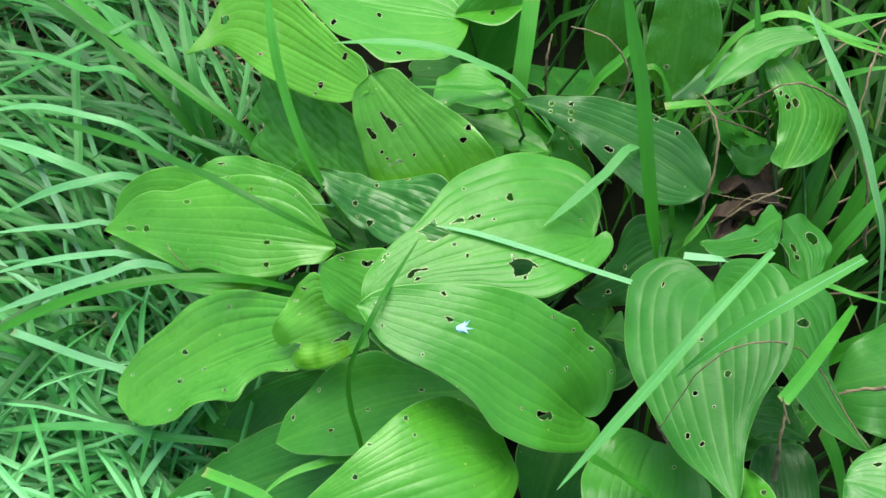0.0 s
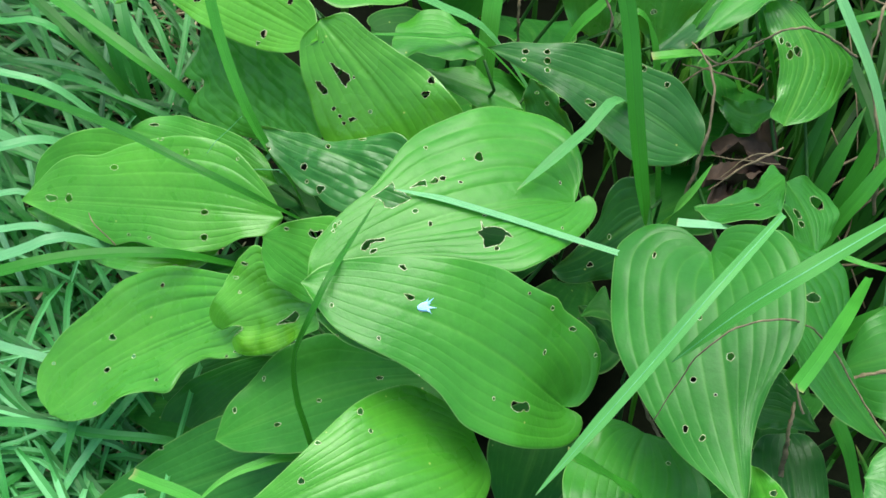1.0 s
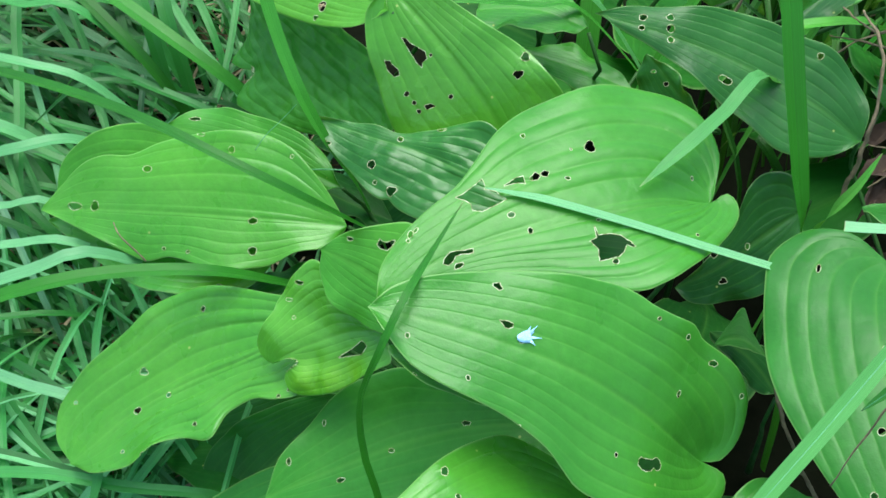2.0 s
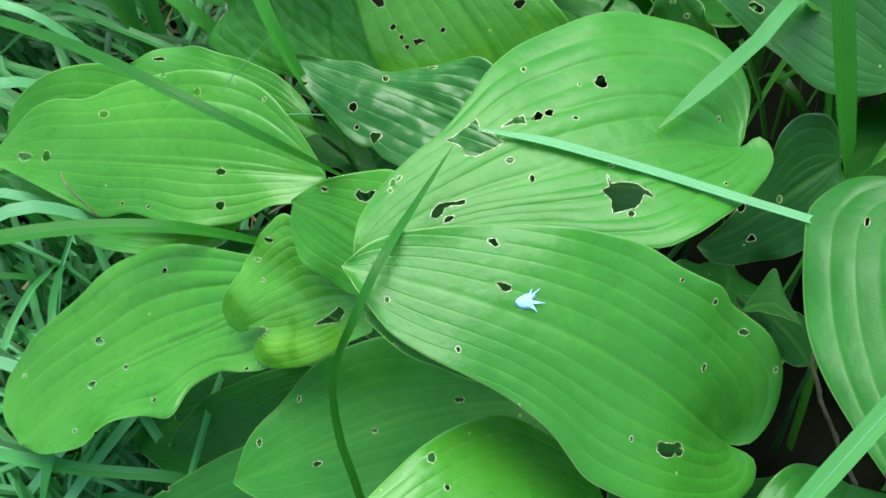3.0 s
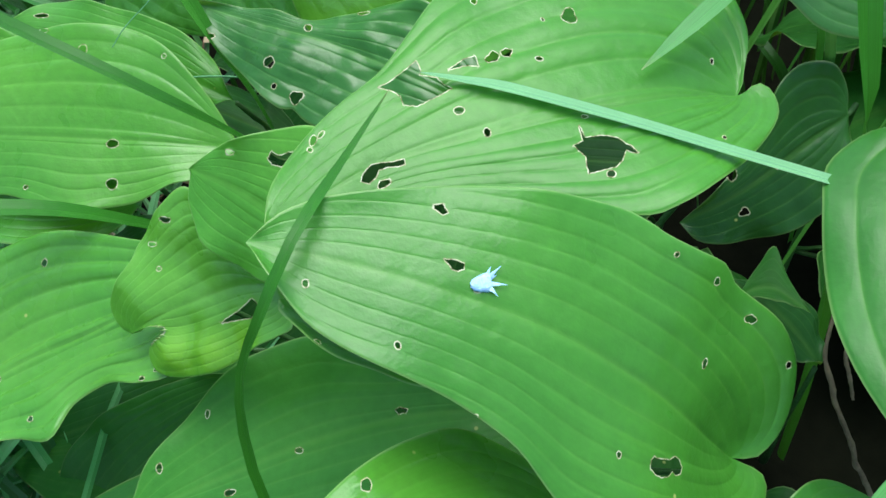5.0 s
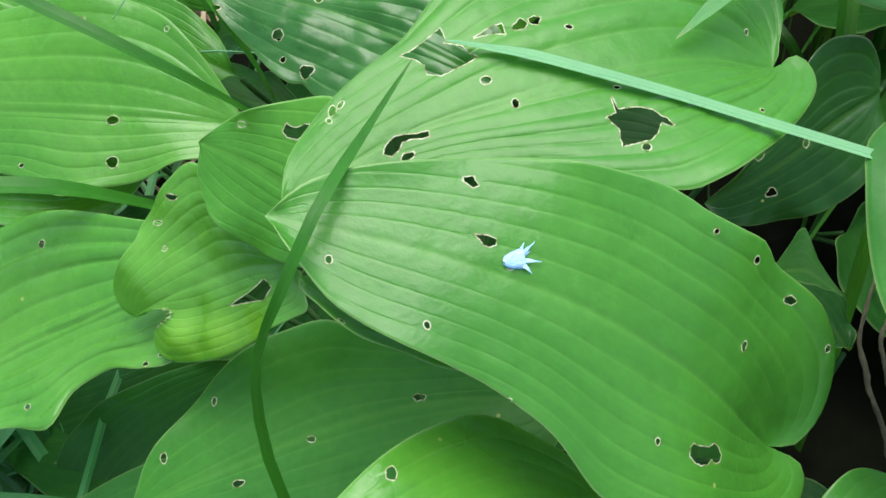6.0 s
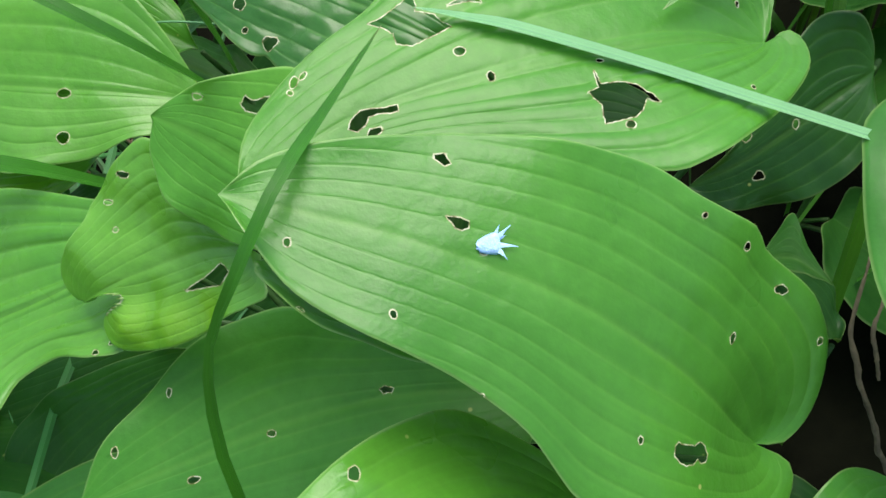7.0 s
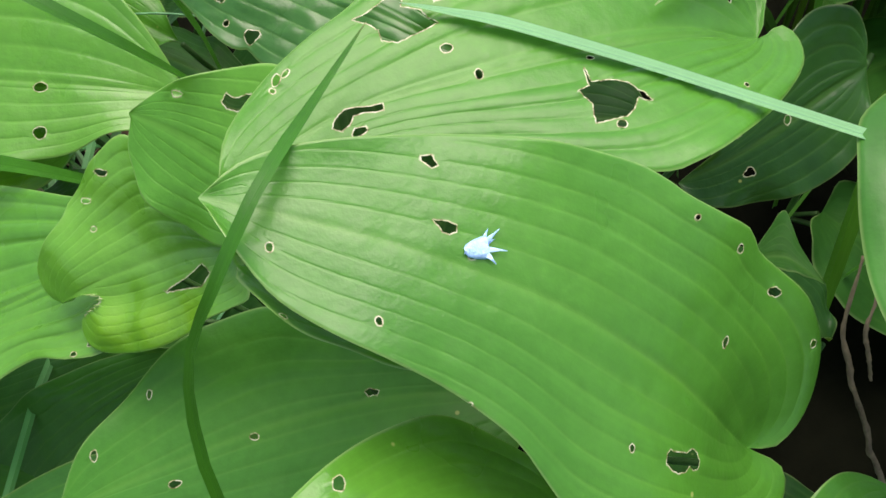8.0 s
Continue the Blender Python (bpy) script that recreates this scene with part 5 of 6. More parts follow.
blade(loose, ((-0.005, 0.531, 0.301), (0.011, 0.527, 0.300), (0.026, 0.524, 0.298), (0.062, 0.514, 0.292), (0.099, 0.503, 0.285), (0.132, 0.495, 0.277)), 0.0046, tone=0.80, pale=0.48, point=0.03, even=True)
blade(tuft_e, ((0.071, 0.532, 0.296), (0.091, 0.547, 0.302), (0.107, 0.561, 0.304), (0.120, 0.575, 0.302), (0.149, 0.608, 0.291), (0.218, 0.687, 0.137), (0.242, 0.715, 0.000)), 0.0072, tone=0.6, pale=0.16, point=0.03)
blade(tuft_w, ((-0.015, 0.518, 0.307), (-0.030, 0.490, 0.307), (-0.044, 0.457, 0.314), (-0.055, 0.440, 0.300), (-0.065, 0.434, 0.271), (-0.066, 0.424, 0.239), (-0.060, 0.410, 0.211), (-0.044, 0.376, 0.083), (-0.038, 0.364, 0.000)), 0.0037, tone=0.20)
blade(tuft_e, ((0.119, 0.630, 0.446), (0.127, 0.601, 0.413), (0.134, 0.578, 0.384), (0.139, 0.551, 0.346), (0.147, 0.528, 0.299), (0.155, 0.524, 0.258), (0.179, 0.526, 0.091), (0.185, 0.522, 0.000)), 0.0104, tone=0.30)
blade(loose, ((0.062, 0.330, 0.298), (0.081, 0.346, 0.311), (0.119, 0.378, 0.336), (0.158, 0.413, 0.358), (0.205, 0.461, 0.358)), 0.0075, tone=0.65, pale=0.15)
blade(loose, ((0.139, 0.392, 0.322), (0.170, 0.401, 0.356), (0.201, 0.411, 0.376), (0.251, 0.438, 0.380)), 0.0113, tone=0.55, pale=0.05)
blade(tuft_e, ((0.204, 0.377, 0.315), (0.229, 0.405, 0.305), (0.260, 0.443, 0.284), (0.295, 0.489, 0.251)), 0.0086, tone=0.62, blunt=True)
blade(tuft_e, ((0.274, 0.682, 0.363), (0.296, 0.645, 0.330), (0.318, 0.620, 0.294), (0.335, 0.598, 0.253), (0.353, 0.581, 0.203), (0.377, 0.557, 0.080), (0.385, 0.549, 0.000)), 0.0090, tone=0.85, pale=0.40)
blade(tuft_e, ((0.257, 0.754, 0.328), (0.260, 0.714, 0.293), (0.271, 0.692, 0.258), (0.286, 0.682, 0.213), (0.311, 0.665, 0.083), (0.320, 0.660, 0.000)), 0.0069, tone=0.40)
blade(tuft_n, ((0.082, 0.772, 0.298), (0.076, 0.742, 0.269), (0.071, 0.721, 0.235), (0.061, 0.676, 0.093), (0.057, 0.661, 0.000)), 0.0141, tone=0.75, blunt=True)
blade(tuft_n, ((0.165, 0.717, 0.298), (0.152, 0.718, 0.273), (0.131, 0.719, 0.235), (0.089, 0.721, 0.093), (0.074, 0.721, 0.000)), 0.0120, tone=0.70, blunt=True)
blade(tuft_n, ((0.172, 0.713, 0.270), (0.180, 0.712, 0.270), (0.189, 0.709, 0.255), (0.197, 0.698, 0.222), (0.217, 0.673, 0.086), (0.224, 0.664, 0.000)), 0.0074, tone=0.65, blunt=True)
blade(tuft_n, ((0.187, 0.687, 0.251), (0.205, 0.688, 0.252), (0.227, 0.698, 0.242), (0.257, 0.717, 0.214), (0.310, 0.750, 0.091), (0.329, 0.762, 0.000)), 0.0084, tone=0.75, blunt=True)
blade(tuft_e, ((0.206, 0.571, 0.269), (0.196, 0.563, 0.253), (0.188, 0.562, 0.233), (0.184, 0.568, 0.200), (0.174, 0.580, 0.076), (0.171, 0.585, 0.000)), 0.0095, tone=0.75)
blade(tuft_e, ((0.386, 0.728, 0.264), (0.337, 0.724, 0.285), (0.306, 0.731, 0.301), (0.283, 0.737, 0.304), (0.259, 0.738, 0.292), (0.234, 0.733, 0.250), (0.187, 0.723, 0.099), (0.170, 0.720, 0.000)), 0.0083, tone=0.80)
blade(tuft_e, ((0.387, 0.750, 0.293), (0.346, 0.739, 0.296), (0.320, 0.737, 0.287), (0.300, 0.742, 0.259), (0.246, 0.755, 0.104), (0.226, 0.760, 0.000)), 0.0084, tone=0.70)
blade(tuft_e, ((0.369, 0.712, 0.289), (0.340, 0.714, 0.296), (0.315, 0.724, 0.296), (0.291, 0.731, 0.288), (0.194, 0.758, 0.133), (0.159, 0.768, 0.000)), 0.0091, tone=0.70)
blade(tuft_e, ((0.327, 0.760, 0.298), (0.350, 0.746, 0.289), (0.374, 0.745, 0.264), (0.391, 0.738, 0.234), (0.433, 0.720, 0.093), (0.448, 0.714, 0.000)), 0.0085, tone=0.60)
blade(tuft_e, ((0.378, 0.700, 0.280), (0.353, 0.702, 0.275), (0.330, 0.708, 0.259), (0.316, 0.729, 0.225), (0.287, 0.770, 0.091), (0.278, 0.784, 0.000)), 0.0093, tone=0.50)
blade(tuft_e, ((0.364, 0.614, 0.253), (0.350, 0.604, 0.232), (0.331, 0.589, 0.208), (0.319, 0.583, 0.178), (0.296, 0.571, 0.070), (0.288, 0.567, 0.000)), 0.0117, tone=0.60)
blade(tuft_e, ((0.377, 0.652, 0.244), (0.362, 0.644, 0.226), (0.346, 0.628, 0.188), (0.334, 0.614, 0.152), (0.317, 0.594, 0.060), (0.311, 0.587, 0.000)), 0.0130, tone=0.45)
blade(tuft_e, ((0.337, 0.688, 0.220), (0.322, 0.661, 0.200), (0.310, 0.641, 0.172), (0.304, 0.631, 0.139), (0.295, 0.615, 0.054), (0.292, 0.610, 0.000)), 0.0153, tone=0.10)
blade(tuft_e, ((0.355, 0.672, 0.209), (0.336, 0.646, 0.188), (0.320, 0.626, 0.160), (0.306, 0.615, 0.127), (0.290, 0.601, 0.050), (0.284, 0.597, 0.000)), 0.0125, tone=0.12)
blade(tuft_e, ((0.349, 0.511, 0.214), (0.324, 0.511, 0.225), (0.303, 0.516, 0.228), (0.285, 0.531, 0.213), (0.232, 0.572, 0.093), (0.214, 0.587, 0.000)), 0.0051, tone=0.70)
blade(tuft_e, ((0.349, 0.495, 0.226), (0.328, 0.491, 0.210), (0.306, 0.487, 0.194), (0.290, 0.490, 0.158), (0.267, 0.493, 0.061), (0.259, 0.494, 0.000)), 0.0145, tone=0.30)
blade(tuft_e, ((0.171, 0.516, 0.279), (0.180, 0.513, 0.281), (0.190, 0.511, 0.282), (0.208, 0.515, 0.273)), 0.0064, tone=0.90, blunt=True, pale=0.60)
blade(tuft_e, ((0.268, 0.417, 0.202), (0.280, 0.405, 0.181), (0.292, 0.393, 0.148), (0.303, 0.381, 0.115), (0.316, 0.367, 0.045), (0.320, 0.362, 0.000)), 0.0124, tone=0.65, blunt=True)
blade(tuft_e, ((0.082, 0.355, 0.293), (0.098, 0.355, 0.275), (0.116, 0.361, 0.242), (0.135, 0.358, 0.216), (0.180, 0.350, 0.087), (0.196, 0.347, 0.000)), 0.0080, tone=0.60, blunt=True)
blade(tuft_w, ((-0.176, 0.416, 0.160), (-0.159, 0.406, 0.166), (-0.142, 0.398, 0.167), (-0.122, 0.384, 0.164), (-0.072, 0.351, 0.079), (-0.054, 0.339, 0.000)), 0.0081, tone=0.75, blunt=True)
blade(tuft_w, ((-0.139, 0.403, 0.139), (-0.121, 0.417, 0.144), (-0.100, 0.426, 0.145), (-0.071, 0.433, 0.139), (-0.022, 0.445, 0.066), (-0.005, 0.450, 0.000)), 0.0072, tone=0.75)
blade(tuft_w, ((-0.375, 0.939, 0.181), (-0.285, 0.848, 0.179), (-0.219, 0.794, 0.166), (-0.159, 0.759, 0.129), (-0.123, 0.737, 0.057), (-0.110, 0.729, 0.000)), 0.0125, tone=0.45)
blade(tuft_w, ((-0.400, 0.940, 0.180), (-0.306, 0.851, 0.180), (-0.256, 0.803, 0.165), (-0.221, 0.777, 0.128), (-0.191, 0.756, 0.054), (-0.181, 0.749, 0.000)), 0.0100, tone=0.12)
blade(tuft_w, ((-0.398, 0.672, 0.118), (-0.350, 0.668, 0.130), (-0.314, 0.666, 0.135), (-0.284, 0.669, 0.133), (-0.235, 0.674, 0.065), (-0.218, 0.676, 0.000)), 0.0063, tone=0.85, pale=0.25, lawn_kind=True)
blade(tuft_w, ((-0.388, 0.625, 0.120), (-0.342, 0.626, 0.136), (-0.296, 0.624, 0.148), (-0.253, 0.621, 0.148), (-0.198, 0.619, 0.074), (-0.179, 0.618, 0.000)), 0.0069, tone=0.85, pale=0.25, lawn_kind=True)
blade(tuft_w, ((-0.382, 0.693, 0.122), (-0.340, 0.692, 0.148), (-0.303, 0.692, 0.162), (-0.263, 0.707, 0.149), (-0.214, 0.725, 0.069), (-0.196, 0.732, 0.000)), 0.0101, tone=0.70, pale=0.20, lawn_kind=True)
blade(tuft_w, ((-0.416, 0.770, 0.140), (-0.369, 0.746, 0.149), (-0.335, 0.729, 0.150), (-0.303, 0.726, 0.125), (-0.267, 0.724, 0.053), (-0.254, 0.723, 0.000)), 0.0104, tone=0.80, pale=0.15, lawn_kind=True)
blade(tuft_w, ((-0.361, 0.580, 0.101), (-0.326, 0.564, 0.103), (-0.289, 0.545, 0.109), (-0.249, 0.533, 0.101), (-0.214, 0.522, 0.048), (-0.202, 0.518, 0.000)), 0.0076, tone=0.80, blunt=True, pale=0.35, lawn_kind=True)
blade(tuft_w, ((-0.377, 0.498, 0.077), (-0.313, 0.495, 0.089), (-0.265, 0.488, 0.098), (-0.218, 0.478, 0.098), (-0.166, 0.477, 0.082), (-0.138, 0.477, 0.038), (-0.128, 0.477, 0.000)), 0.0078, tone=0.70, lawn_kind=True)
blade(tuft_w, ((-0.245, 0.460, 0.072), (-0.239, 0.469, 0.091), (-0.234, 0.478, 0.104), (-0.229, 0.494, 0.111), (-0.218, 0.531, 0.060), (-0.214, 0.544, 0.000)), 0.0077, tone=0.60, lawn_kind=True)
blade(tuft_w, ((-0.419, 0.793, 0.145), (-0.361, 0.782, 0.164), (-0.312, 0.767, 0.167), (-0.264, 0.758, 0.150), (-0.213, 0.748, 0.069), (-0.195, 0.745, 0.000)), 0.0074, tone=0.85, pale=0.15, lawn_kind=True)
blade(tuft_w, ((-0.407, 0.861, 0.159), (-0.359, 0.840, 0.170), (-0.318, 0.818, 0.174), (-0.276, 0.809, 0.175), (-0.212, 0.795, 0.088), (-0.190, 0.790, 0.000)), 0.0076, tone=0.70, lawn_kind=True)
blade(tuft_w, ((-0.275, 0.911, 0.189), (-0.252, 0.861, 0.177), (-0.238, 0.828, 0.165), (-0.230, 0.805, 0.136), (-0.219, 0.775, 0.056), (-0.216, 0.764, 0.000)), 0.0100, tone=0.40, lawn_kind=True)
blade(tuft_w, ((-0.238, 0.910, 0.189), (-0.229, 0.860, 0.177), (-0.220, 0.819, 0.159), (-0.213, 0.800, 0.133), (-0.203, 0.772, 0.054), (-0.199, 0.762, 0.000)), 0.0109, tone=0.45, lawn_kind=True)
blade(tuft_w, ((-0.334, 0.929, 0.175), (-0.302, 0.888, 0.171), (-0.279, 0.865, 0.167), (-0.247, 0.838, 0.148), (-0.209, 0.806, 0.067), (-0.196, 0.795, 0.000)), 0.0092, tone=0.60, lawn_kind=True)
blade(tuft_w, ((-0.369, 0.566, 0.146), (-0.317, 0.576, 0.162), (-0.270, 0.583, 0.175), (-0.231, 0.595, 0.173), (-0.170, 0.615, 0.086), (-0.149, 0.622, 0.000)), 0.0093, tone=0.60, pale=0.30, lawn_kind=True)
blade(tuft_w, ((-0.424, 0.827, 0.133), (-0.354, 0.836, 0.167), (-0.296, 0.859, 0.180), (-0.268, 0.876, 0.175), (-0.212, 0.908, 0.084), (-0.193, 0.919, 0.000)), 0.0068, tone=0.55, lawn_kind=True)
stem("dead_stem", ((0.204, 0.641, 0.305), (0.208, 0.617, 0.300), (0.206, 0.597, 0.284), (0.202, 0.585, 0.263), (0.197, 0.578, 0.220)), 0.0021)
stem("dead_stem", ((0.106, 0.712, 0.317), (0.128, 0.699, 0.320), (0.143, 0.687, 0.312), (0.150, 0.678, 0.293), (0.141, 0.673, 0.264)), 0.0015)
stem("dead_stem", ((0.135, 0.381, 0.277), (0.147, 0.393, 0.298), (0.157, 0.400, 0.317), (0.180, 0.411, 0.326), (0.217, 0.422, 0.310), (0.248, 0.427, 0.272), (0.268, 0.410, 0.247), (0.289, 0.392, 0.222)), 0.0011)
stem("dead_stem", ((0.270, 0.427, 0.235), (0.288, 0.424, 0.246), (0.311, 0.418, 0.255)), 0.0025)
stem("dead_stem", ((0.226, 0.402, 0.252), (0.223, 0.388, 0.242), (0.228, 0.380, 0.198)), 0.0025)
stem("dead_stem", ((0.351, 0.703, 0.319), (0.333, 0.665, 0.302), (0.330, 0.644, 0.274), (0.339, 0.611, 0.238), (0.351, 0.595, 0.176)), 0.0020)
stem("dead_stem", ((0.216, 0.695, 0.258), (0.232, 0.675, 0.256), (0.257, 0.689, 0.255), (0.289, 0.705, 0.256)), 0.0016)
stem("dead_stem", ((0.102, 0.775, 0.251), (0.098, 0.756, 0.236), (0.099, 0.753, 0.197)), 0.0022)
stem("dead_stem", ((0.250, 0.664, 0.286), (0.272, 0.661, 0.303), (0.297, 0.663, 0.293), (0.332, 0.675, 0.260)), 0.0018)
stem("dead_stem", ((0.204, 0.379, 0.318), (0.205, 0.373, 0.313), (0.209, 0.368, 0.304)), 0.0012)
stem("dead_stem", ((0.209, 0.683, 0.224), (0.232, 0.687, 0.240), (0.260, 0.688, 0.242), (0.287, 0.695, 0.223)), 0.0012)
stem("dead_stem", ((0.214, 0.696, 0.234), (0.243, 0.686, 0.234), (0.270, 0.681, 0.225)), 0.0014)
stem("dead_stem", ((0.223, 0.602, 0.202), (0.246, 0.608, 0.219), (0.278, 0.624, 0.220)), 0.0014)
stem("dead_stem", ((0.228, 0.628, 0.209), (0.253, 0.618, 0.214), (0.279, 0.621, 0.205)), 0.0011)
stem("dead_stem", ((0.232, 0.609, 0.207), (0.256, 0.618, 0.221), (0.288, 0.624, 0.208)), 0.0009)
stem("dead_stem", ((0.152, 0.492, 0.215), (0.147, 0.480, 0.205), (0.148, 0.468, 0.190), (0.156, 0.455, 0.170), (0.180, 0.436, 0.120)), 0.0019)
stem("dead_stem", ((0.158, 0.484, 0.205), (0.154, 0.472, 0.196), (0.158, 0.462, 0.180)), 0.0014)
stem("twig", ((-0.210, 0.582, 0.220), (-0.205, 0.573, 0.216), (-0.194, 0.566, 0.203)), 0.0009)
stem("stalk", ((-0.107, 0.643, 0.246), (-0.117, 0.639, 0.237), (-0.127, 0.636, 0.228), (-0.134, 0.632, 0.220)), 0.0004)
stem("stalk", ((-0.128, 0.648, 0.182), (-0.098, 0.641, 0.190), (-0.079, 0.640, 0.189)), 0.0008)


def free_blade(rng, root, heading, length, rise, width):
    """A blade that rises from root, leans over towards heading and droops."""
    d = Vector((math.cos(heading), math.sin(heading), 0))
    bow = Vector((-d.y, d.x, 0)) * rng.uniform(-0.06, 0.06) * length
    r = Vector(root)
    peak = r + d * length * 0.45 + Vector((0, 0, rise)) + bow
    tip = r + d * length * rng.uniform(0.8, 0.95) + Vector((0, 0, rise * rng.uniform(0.35, 1.0))) + bow * 0.2
    tip.z = max(tip.z, 0.012)
    return [tip, tip.lerp(peak, 0.5) + Vector((0, 0, rise * 0.22)), peak, r.lerp(peak, 0.5) + Vector((0, 0, rise * 0.25)) - d * length * 0.05, r], width


def lawn(rng, count, area, heading, spread, lengths, rises, widths):
    for _ in range(count):
        x, y = rng.uniform(area[0], area[2]), rng.uniform(area[1], area[3])
        length = rng.uniform(*lengths)
        yield free_blade(rng, (x, y, -0.01), heading + rng.gauss(0, spread), length, rng.uniform(*rises), rng.uniform(*widths))


rng = random.Random(3)
# tufts of countable blades in the lawn beside the hosta
for k in range(22):
    cx, cy = rng.uniform(-0.46, -0.14), rng.uniform(0.50, 1.12)
    if cx > -0.22 and cy < 0.72:
        cx -= 0.14
    tuft = thing("grass_tuft", (cx, cy, 0), "tuft of narrow blue-green lawn grass blades", "grass", "lawn tufts")
    for pts, w in lawn(rng, 11, (cx - 0.05, cy - 0.05, cx + 0.05, cy + 0.05), 2.65, 0.5, (0.20, 0.42), (0.06, 0.14), (0.0045, 0.0085)):
        # tufts further back get darker tones, which paint in the shade there
        blade(tuft, pts, w, rng.uniform(0.0, 0.95 if cy < 0.62 else 0.7), pale=max(0.0, rng.uniform(-0.6, 0.45) - (0.3 if cy > 0.62 else 0)), lawn_kind=True)


def joined(name, label, material, sources):
    verts, faces, across, dry = [], [], [], []
    for pts, w in sources:
        v, f, ac, dr = blade_mesh(pts, w, rng.random() < 0.12, rng.uniform(-0.8, 0.8), 9)
        n = len(verts)
        verts += v
        faces += [tuple(i + n for i in q) for q in f]
        across += ac
        dry += dr
    return tagged(strip_object(name, verts, faces, across, dry, material), label, "grass", kind="stuff")


joined("lawn_grass", "thick tangled pale lawn grass beside the hosta", GRASS_LOOSE, [
    *lawn(rng, 800, (-0.52, 0.26, -0.12, 0.60), 2.9, 0.9, (0.10, 0.24), (0.03, 0.075), (0.004, 0.0075)),
    *lawn(rng, 260, (-0.75, 0.30, -0.13, 0.66), 2.6, 1.0, (0.14, 0.34), (0.03, 0.10), (0.0035, 0.0068)),
    *lawn(rng, 450, (-0.62, 0.30, -0.12, 0.64), 2.9, 1.1, (0.06, 0.16), (0.015, 0.055), (0.0025, 0.005))])
# back part of the lawn, in the copy with shade put into its green
joined("lawn_grass", "green lawn grass behind the hosta, darkened for the shade there", GRASS_SHADED, [
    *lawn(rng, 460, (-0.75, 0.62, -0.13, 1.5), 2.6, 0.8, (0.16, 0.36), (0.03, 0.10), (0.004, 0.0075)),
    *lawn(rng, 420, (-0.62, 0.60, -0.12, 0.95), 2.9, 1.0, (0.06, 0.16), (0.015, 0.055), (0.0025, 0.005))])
joined("tall_grass", "tall green grass behind and beside the hosta, darkened for the shade there", GRASS_TALL, [
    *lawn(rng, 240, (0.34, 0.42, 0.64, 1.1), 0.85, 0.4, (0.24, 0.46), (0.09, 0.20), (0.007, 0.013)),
    # next two rows: mostly out of view, tall so they shade right and back
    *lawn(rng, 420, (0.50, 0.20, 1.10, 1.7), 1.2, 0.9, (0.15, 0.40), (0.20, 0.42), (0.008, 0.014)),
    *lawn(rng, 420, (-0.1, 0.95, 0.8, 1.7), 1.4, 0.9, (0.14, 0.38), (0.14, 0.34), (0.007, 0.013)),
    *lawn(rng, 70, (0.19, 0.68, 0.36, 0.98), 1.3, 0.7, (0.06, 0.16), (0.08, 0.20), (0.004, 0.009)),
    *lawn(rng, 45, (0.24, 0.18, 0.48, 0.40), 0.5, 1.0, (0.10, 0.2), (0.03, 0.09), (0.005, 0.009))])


joined("meadow_grass", "rough green grass all round the planted patch", GRASS_FIELD, [
    *lawn(rng, 2600, (-3.2, -2.4, -0.75, 3.4), 2.0, 1.8, (0.16, 0.36), (0.04, 0.12), (0.010, 0.018)),
    *lawn(rng, 1900, (-0.75, 1.5, 3.2, 3.4), 2.0, 1.8, (0.16, 0.36), (0.05, 0.14), (0.010, 0.018)),
    *lawn(rng, 1900, (1.1, -2.4, 3.2, 1.5), 2.0, 1.8, (0.16, 0.36), (0.05, 0.14), (0.010, 0.018)),
    *lawn(rng, 1700, (-0.75, -2.4, 1.1, 0.25), 2.0, 1.8, (0.12, 0.28), (0.03, 0.09), (0.008, 0.014))])


def straws():
    """Thin dry stalks tangled in the tall grass, one joined heap."""
    verts, faces = [], []
    for _ in range(60):
        x, y, z = rng.uniform(0.30, 0.6), rng.uniform(0.60, 1.0), rng.uniform(0.03, 0.2)
        h, l = rng.gauss(0.8, 0.9), rng.uniform(0.06, 0.18)
        dx, dy, dz = math.cos(h) * l, math.sin(h) * l, rng.uniform(-0.04, 0.08)
        pts = [(x, y, z), (x + dx * 0.5, y + dy * 0.5, z + dz * 0.5 + rng.uniform(0, 0.02)), (x + dx, y + dy, z + dz)]
        bm = tube(pts, [rng.uniform(0.0005, 0.0012)] * 2, 4, 7)
        n = len(verts)
        bm.verts.index_update()
        verts += [tuple(v.co) for v in bm.verts]
        faces += [tuple(v.index + n for v in f.verts) for f in bm.faces]
        bm.free()
    me = bpy.data.meshes.new("dry_straw")
    me.from_pydata(verts, [], faces)
    me.materials.append(DEAD)
    me.shade_smooth()
    return tagged(new("dry_straw", me), "thin dry brown stalks tangled in the grass", "straw", kind="stuff")


straws()


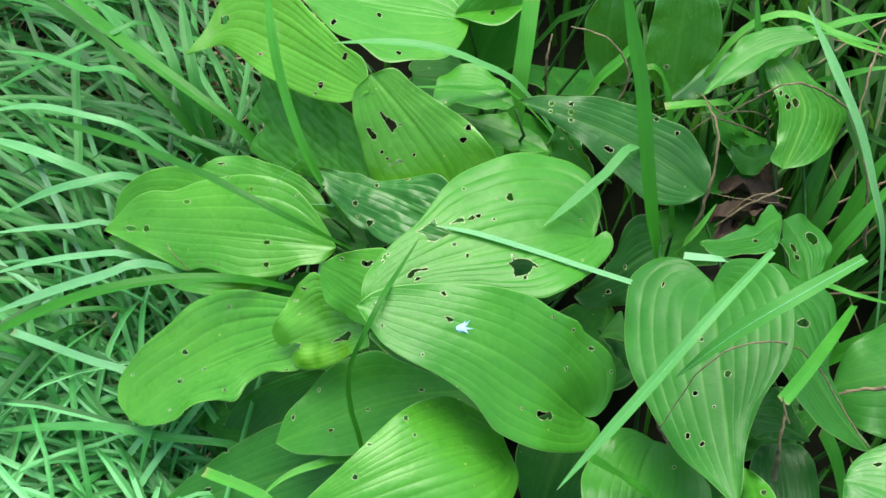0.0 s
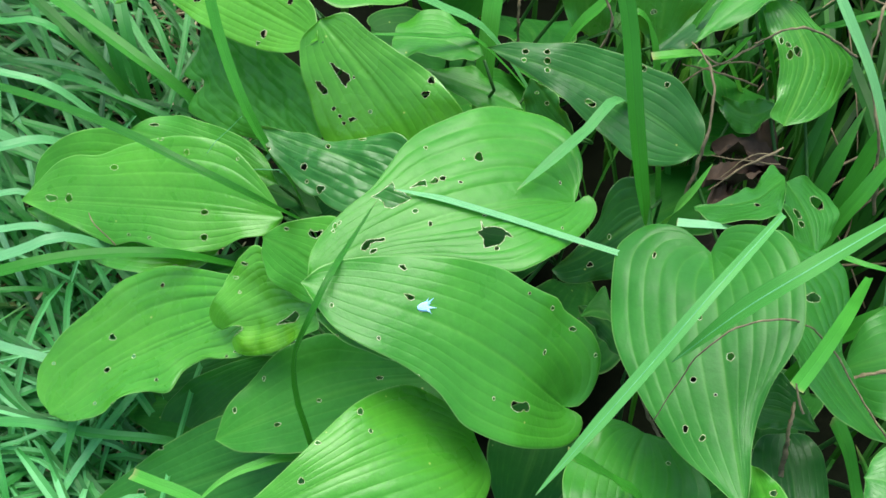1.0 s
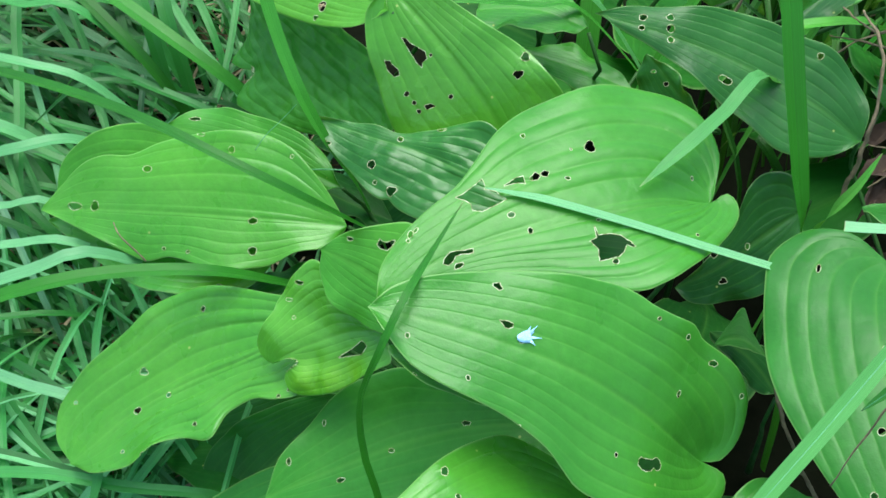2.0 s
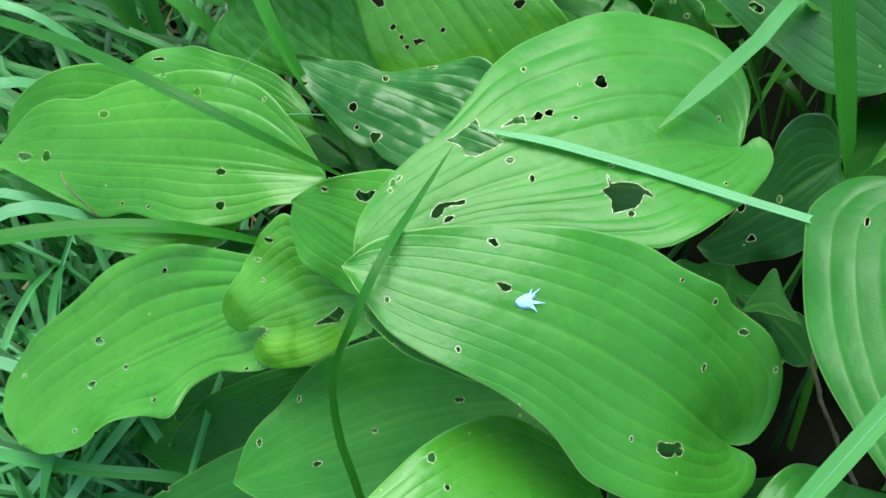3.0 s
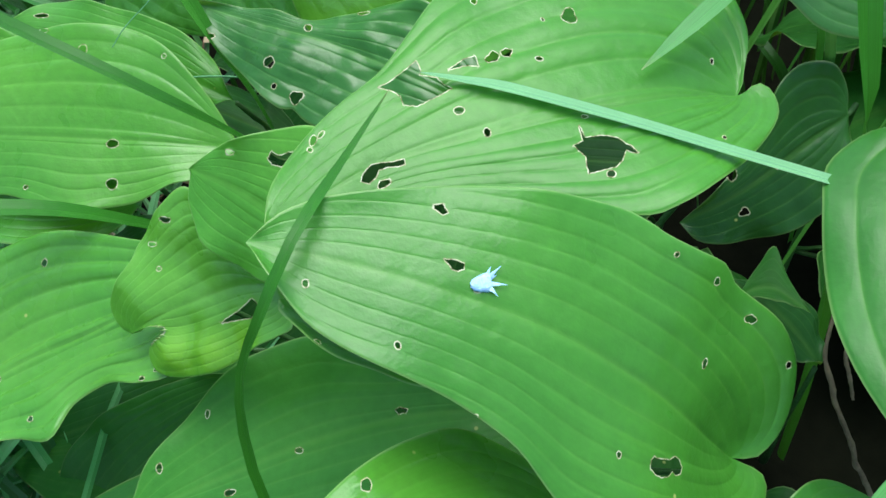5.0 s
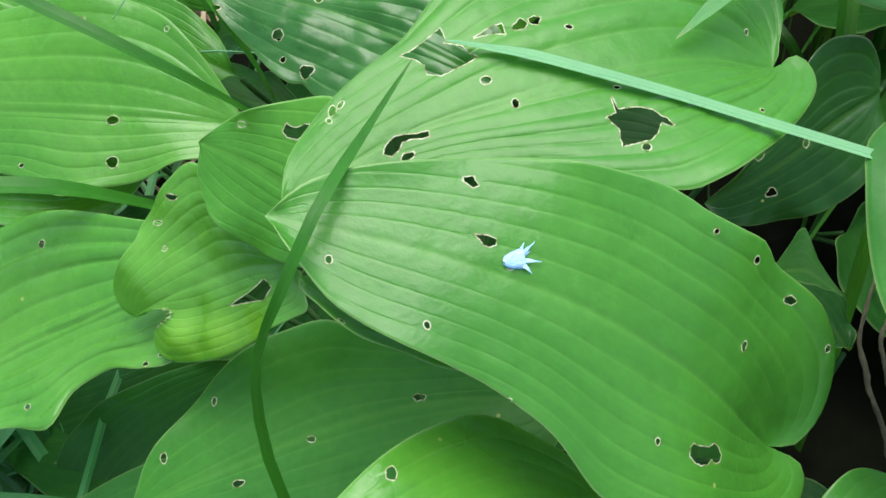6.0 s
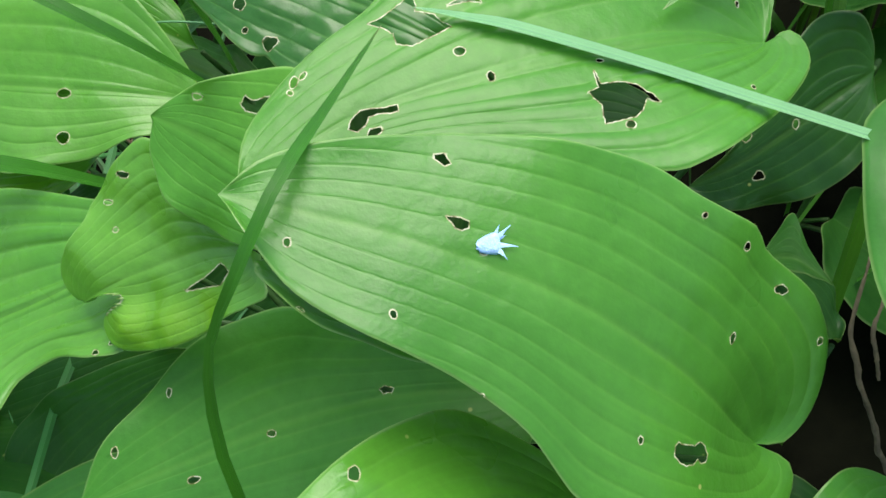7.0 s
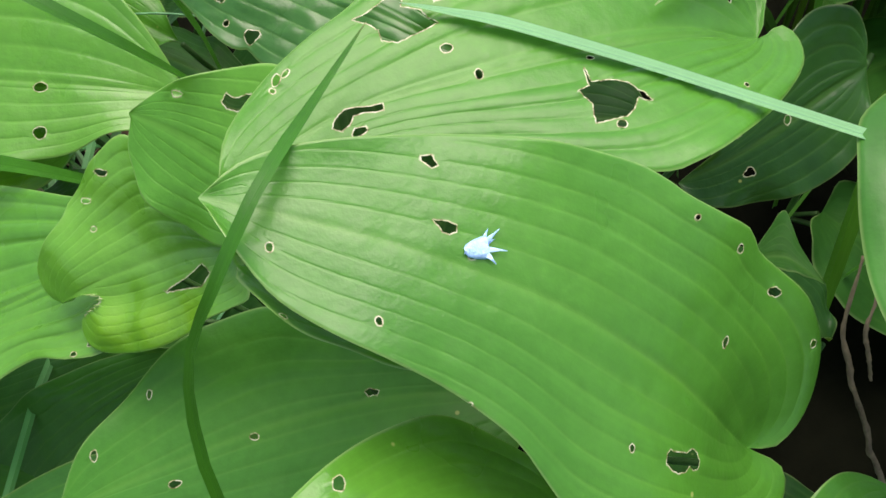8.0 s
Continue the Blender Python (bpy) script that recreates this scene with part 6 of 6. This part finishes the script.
def litter():
    """Straw bits, crumbs and dead scraps on the soil."""
    verts, faces = [], []
    for _ in range(3200):
        x, y = rng.uniform(-0.62, -0.12), rng.uniform(0.26, 1.1)
        a, l, w = rng.uniform(0, 6.28), rng.uniform(0.008, 0.045), rng.uniform(0.001, 0.004)
        z = rng.uniform(0.004, 0.035)
        d, e = Vector((math.cos(a), math.sin(a), rng.uniform(-0.2, 0.2))) * l / 2, Vector((-math.sin(a), math.cos(a), rng.uniform(-0.5, 0.5))) * w / 2
        o, n = Vector((x, y, z)), len(verts)
        verts += [tuple(o + p) for p in (-d - e, d - e * 0.5, d + e * 0.5, -d + e, Vector((0, 0, 0.0015 + w * 0.3)))]
        faces += [(n, n + 1, n + 4), (n + 1, n + 2, n + 4), (n + 2, n + 3, n + 4), (n + 3, n, n + 4), (n, n + 3, n + 2, n + 1)]
    me = bpy.data.meshes.new("litter")
    me.from_pydata(verts, [], faces)
    me.materials.append(LITTER)
    return tagged(new("straw_litter", me), "scattered dry straw and dead scraps on soil", "litter", kind="stuff")


litter()

# ---- small things ----


def fallen_flower(at, up, along):
    """A small shrivelled bell flower: a crumpled tube with five pointed lobes."""
    up, along = Vector(up).normalized(), Vector(along).normalized()
    across = up.cross(along)
    base = new("fallen_flower")
    base.matrix_world = Matrix.Translation(Vector(at) + up * 0.0012) @ Matrix((along, across, up)).transposed().to_4x4() @ Matrix.Scale(0.85, 4)
    tagged(base, "small pale blue fallen flower lying on a hosta leaf", "flower")
    bpy.context.view_layer.update()
    r = random.Random(4)
    bm = bmesh.new()
    rings = []
    for i, (x, rad) in enumerate(((-0.0048, 0.0006), (-0.0040, 0.0014), (-0.0015, 0.0021), (0.0012, 0.0025), (0.0022, 0.0024))):
        rings.append([bm.verts.new((x + r.uniform(-1, 1) * 0.0003, rad * math.cos(k * math.pi / 5) * 1.4, rad * 0.75 * math.sin(k * math.pi / 5) + r.uniform(-1, 1) * 0.0003)) for k in range(10)])
    for lo, hi in zip(rings, rings[1:]):
        for k in range(10):
            bm.faces.new((lo[k], lo[(k + 1) % 10], hi[(k + 1) % 10], hi[k]))
    bm.faces.new(rings[0])
    tube_ob = part("tube", bm, PETAL, None)
    tube_ob.parent = base
    for k in range(6):
        bm = bmesh.new()
        a = (k - 2.5) / 2.5 * 0.95 + r.uniform(-0.1, 0.1)
        length = 0.0056 * r.uniform(0.7, 1.25)
        d = Vector((math.cos(a), math.sin(a), 0))
        e = Vector((-d.y, d.x, 0))
        o = Vector((0.0015, 0.0022 * math.sin(a * 1.3), 0.0008 * (-1) ** k))
        rows = []
        for t, w in ((0, 0.0010), (0.3, 0.0007), (0.65, 0.0003), (1.0, 0.0001)):
            c0 = o + d * length * t + Vector((0, 0, 0.0011 * math.sin(t * 3) * r.uniform(0.2, 1)))
            rows.append([bm.verts.new(c0 - e * w), bm.verts.new(c0 + Vector((0, 0, 0.0003))), bm.verts.new(c0 + e * w)])
        for lo, hi in zip(rows, rows[1:]):
            for q in range(2):
                bm.faces.new((lo[q], lo[q + 1], hi[q + 1], hi[q]))
        part("petal", bm, PETAL, None).parent = base
    return base


fallen_flower((0.0098, 0.4490, 0.2950), (0.306, -0.415, 0.857), (0.960, 0.252, -0.119))


def withered_leaf(at, heading, length, width, seed):
    """A crumpled brown leaf lying on the soil."""
    bm = bmesh.new()
    r = random.Random(seed)
    grid = []
    for i in range(15):
        t = i / 14
        half = width * math.sin(math.pi * min(0.98, max(0.02, t))) ** 0.7
        row = []
        for k in range(7):
            v = (k - 3) / 3
            z = 0.014 * noise.noise((t * 4, v * 2, seed)) + 0.007 * v * v + 0.005 * noise.noise((t * 12, v * 5, seed)) + 0.006 * math.sin(t * 5 + seed)
            row.append(bm.verts.new((length * (t - 0.5), half * v * (1 - 0.2 * abs(z) * 30), z)))
        grid.append(row)
    for lo, hi in zip(grid, grid[1:]):
        for k in range(6):
            bm.faces.new((lo[k], lo[k + 1], hi[k + 1], hi[k]))
    ob = part("withered_leaf", bm, WITHERED, None)
    ob.matrix_world = pose(*at, r.uniform(-12, 12), r.uniform(-12, 12), heading)
    return tagged(ob, "crumpled dry brown dead leaf under the plants", "dead leaf", "withered leaves")


withered_leaf((0.255, 0.632, 0.180), 30, 0.075, 0.011, 1)
withered_leaf((0.280, 0.655, 0.175), 75, 0.07, 0.012, 3)
withered_leaf((0.268, 0.650, 0.178), 150, 0.06, 0.010, 5)
withered_leaf((0.240, 0.618, 0.172), 50, 0.05, 0.008, 6)
withered_leaf((0.26, 0.63, 0.085), 160, 0.07, 0.018, 2)

# ragged field grass where the mown lawn, the tall grass and the field meet
joined("meadow_grass", "rough green field grass round the edge of the bed", GRASS_FIELD, [
    *lawn(rng, 700, (-1.5, 0.2, -0.68, 1.8), 2.2, 1.6, (0.16, 0.34), (0.04, 0.11), (0.007, 0.012)),
    *lawn(rng, 700, (0.85, 0.0, 1.7, 1.9), 1.2, 1.4, (0.18, 0.40), (0.10, 0.24), (0.008, 0.013)),
    *lawn(rng, 800, (-0.9, 1.45, 1.6, 2.2), 1.4, 1.4, (0.18, 0.40), (0.08, 0.22), (0.008, 0.013)),
    *lawn(rng, 500, (-1.0, -0.6, 1.4, 0.12), 1.6, 1.8, (0.12, 0.28), (0.03, 0.09), (0.006, 0.010))])
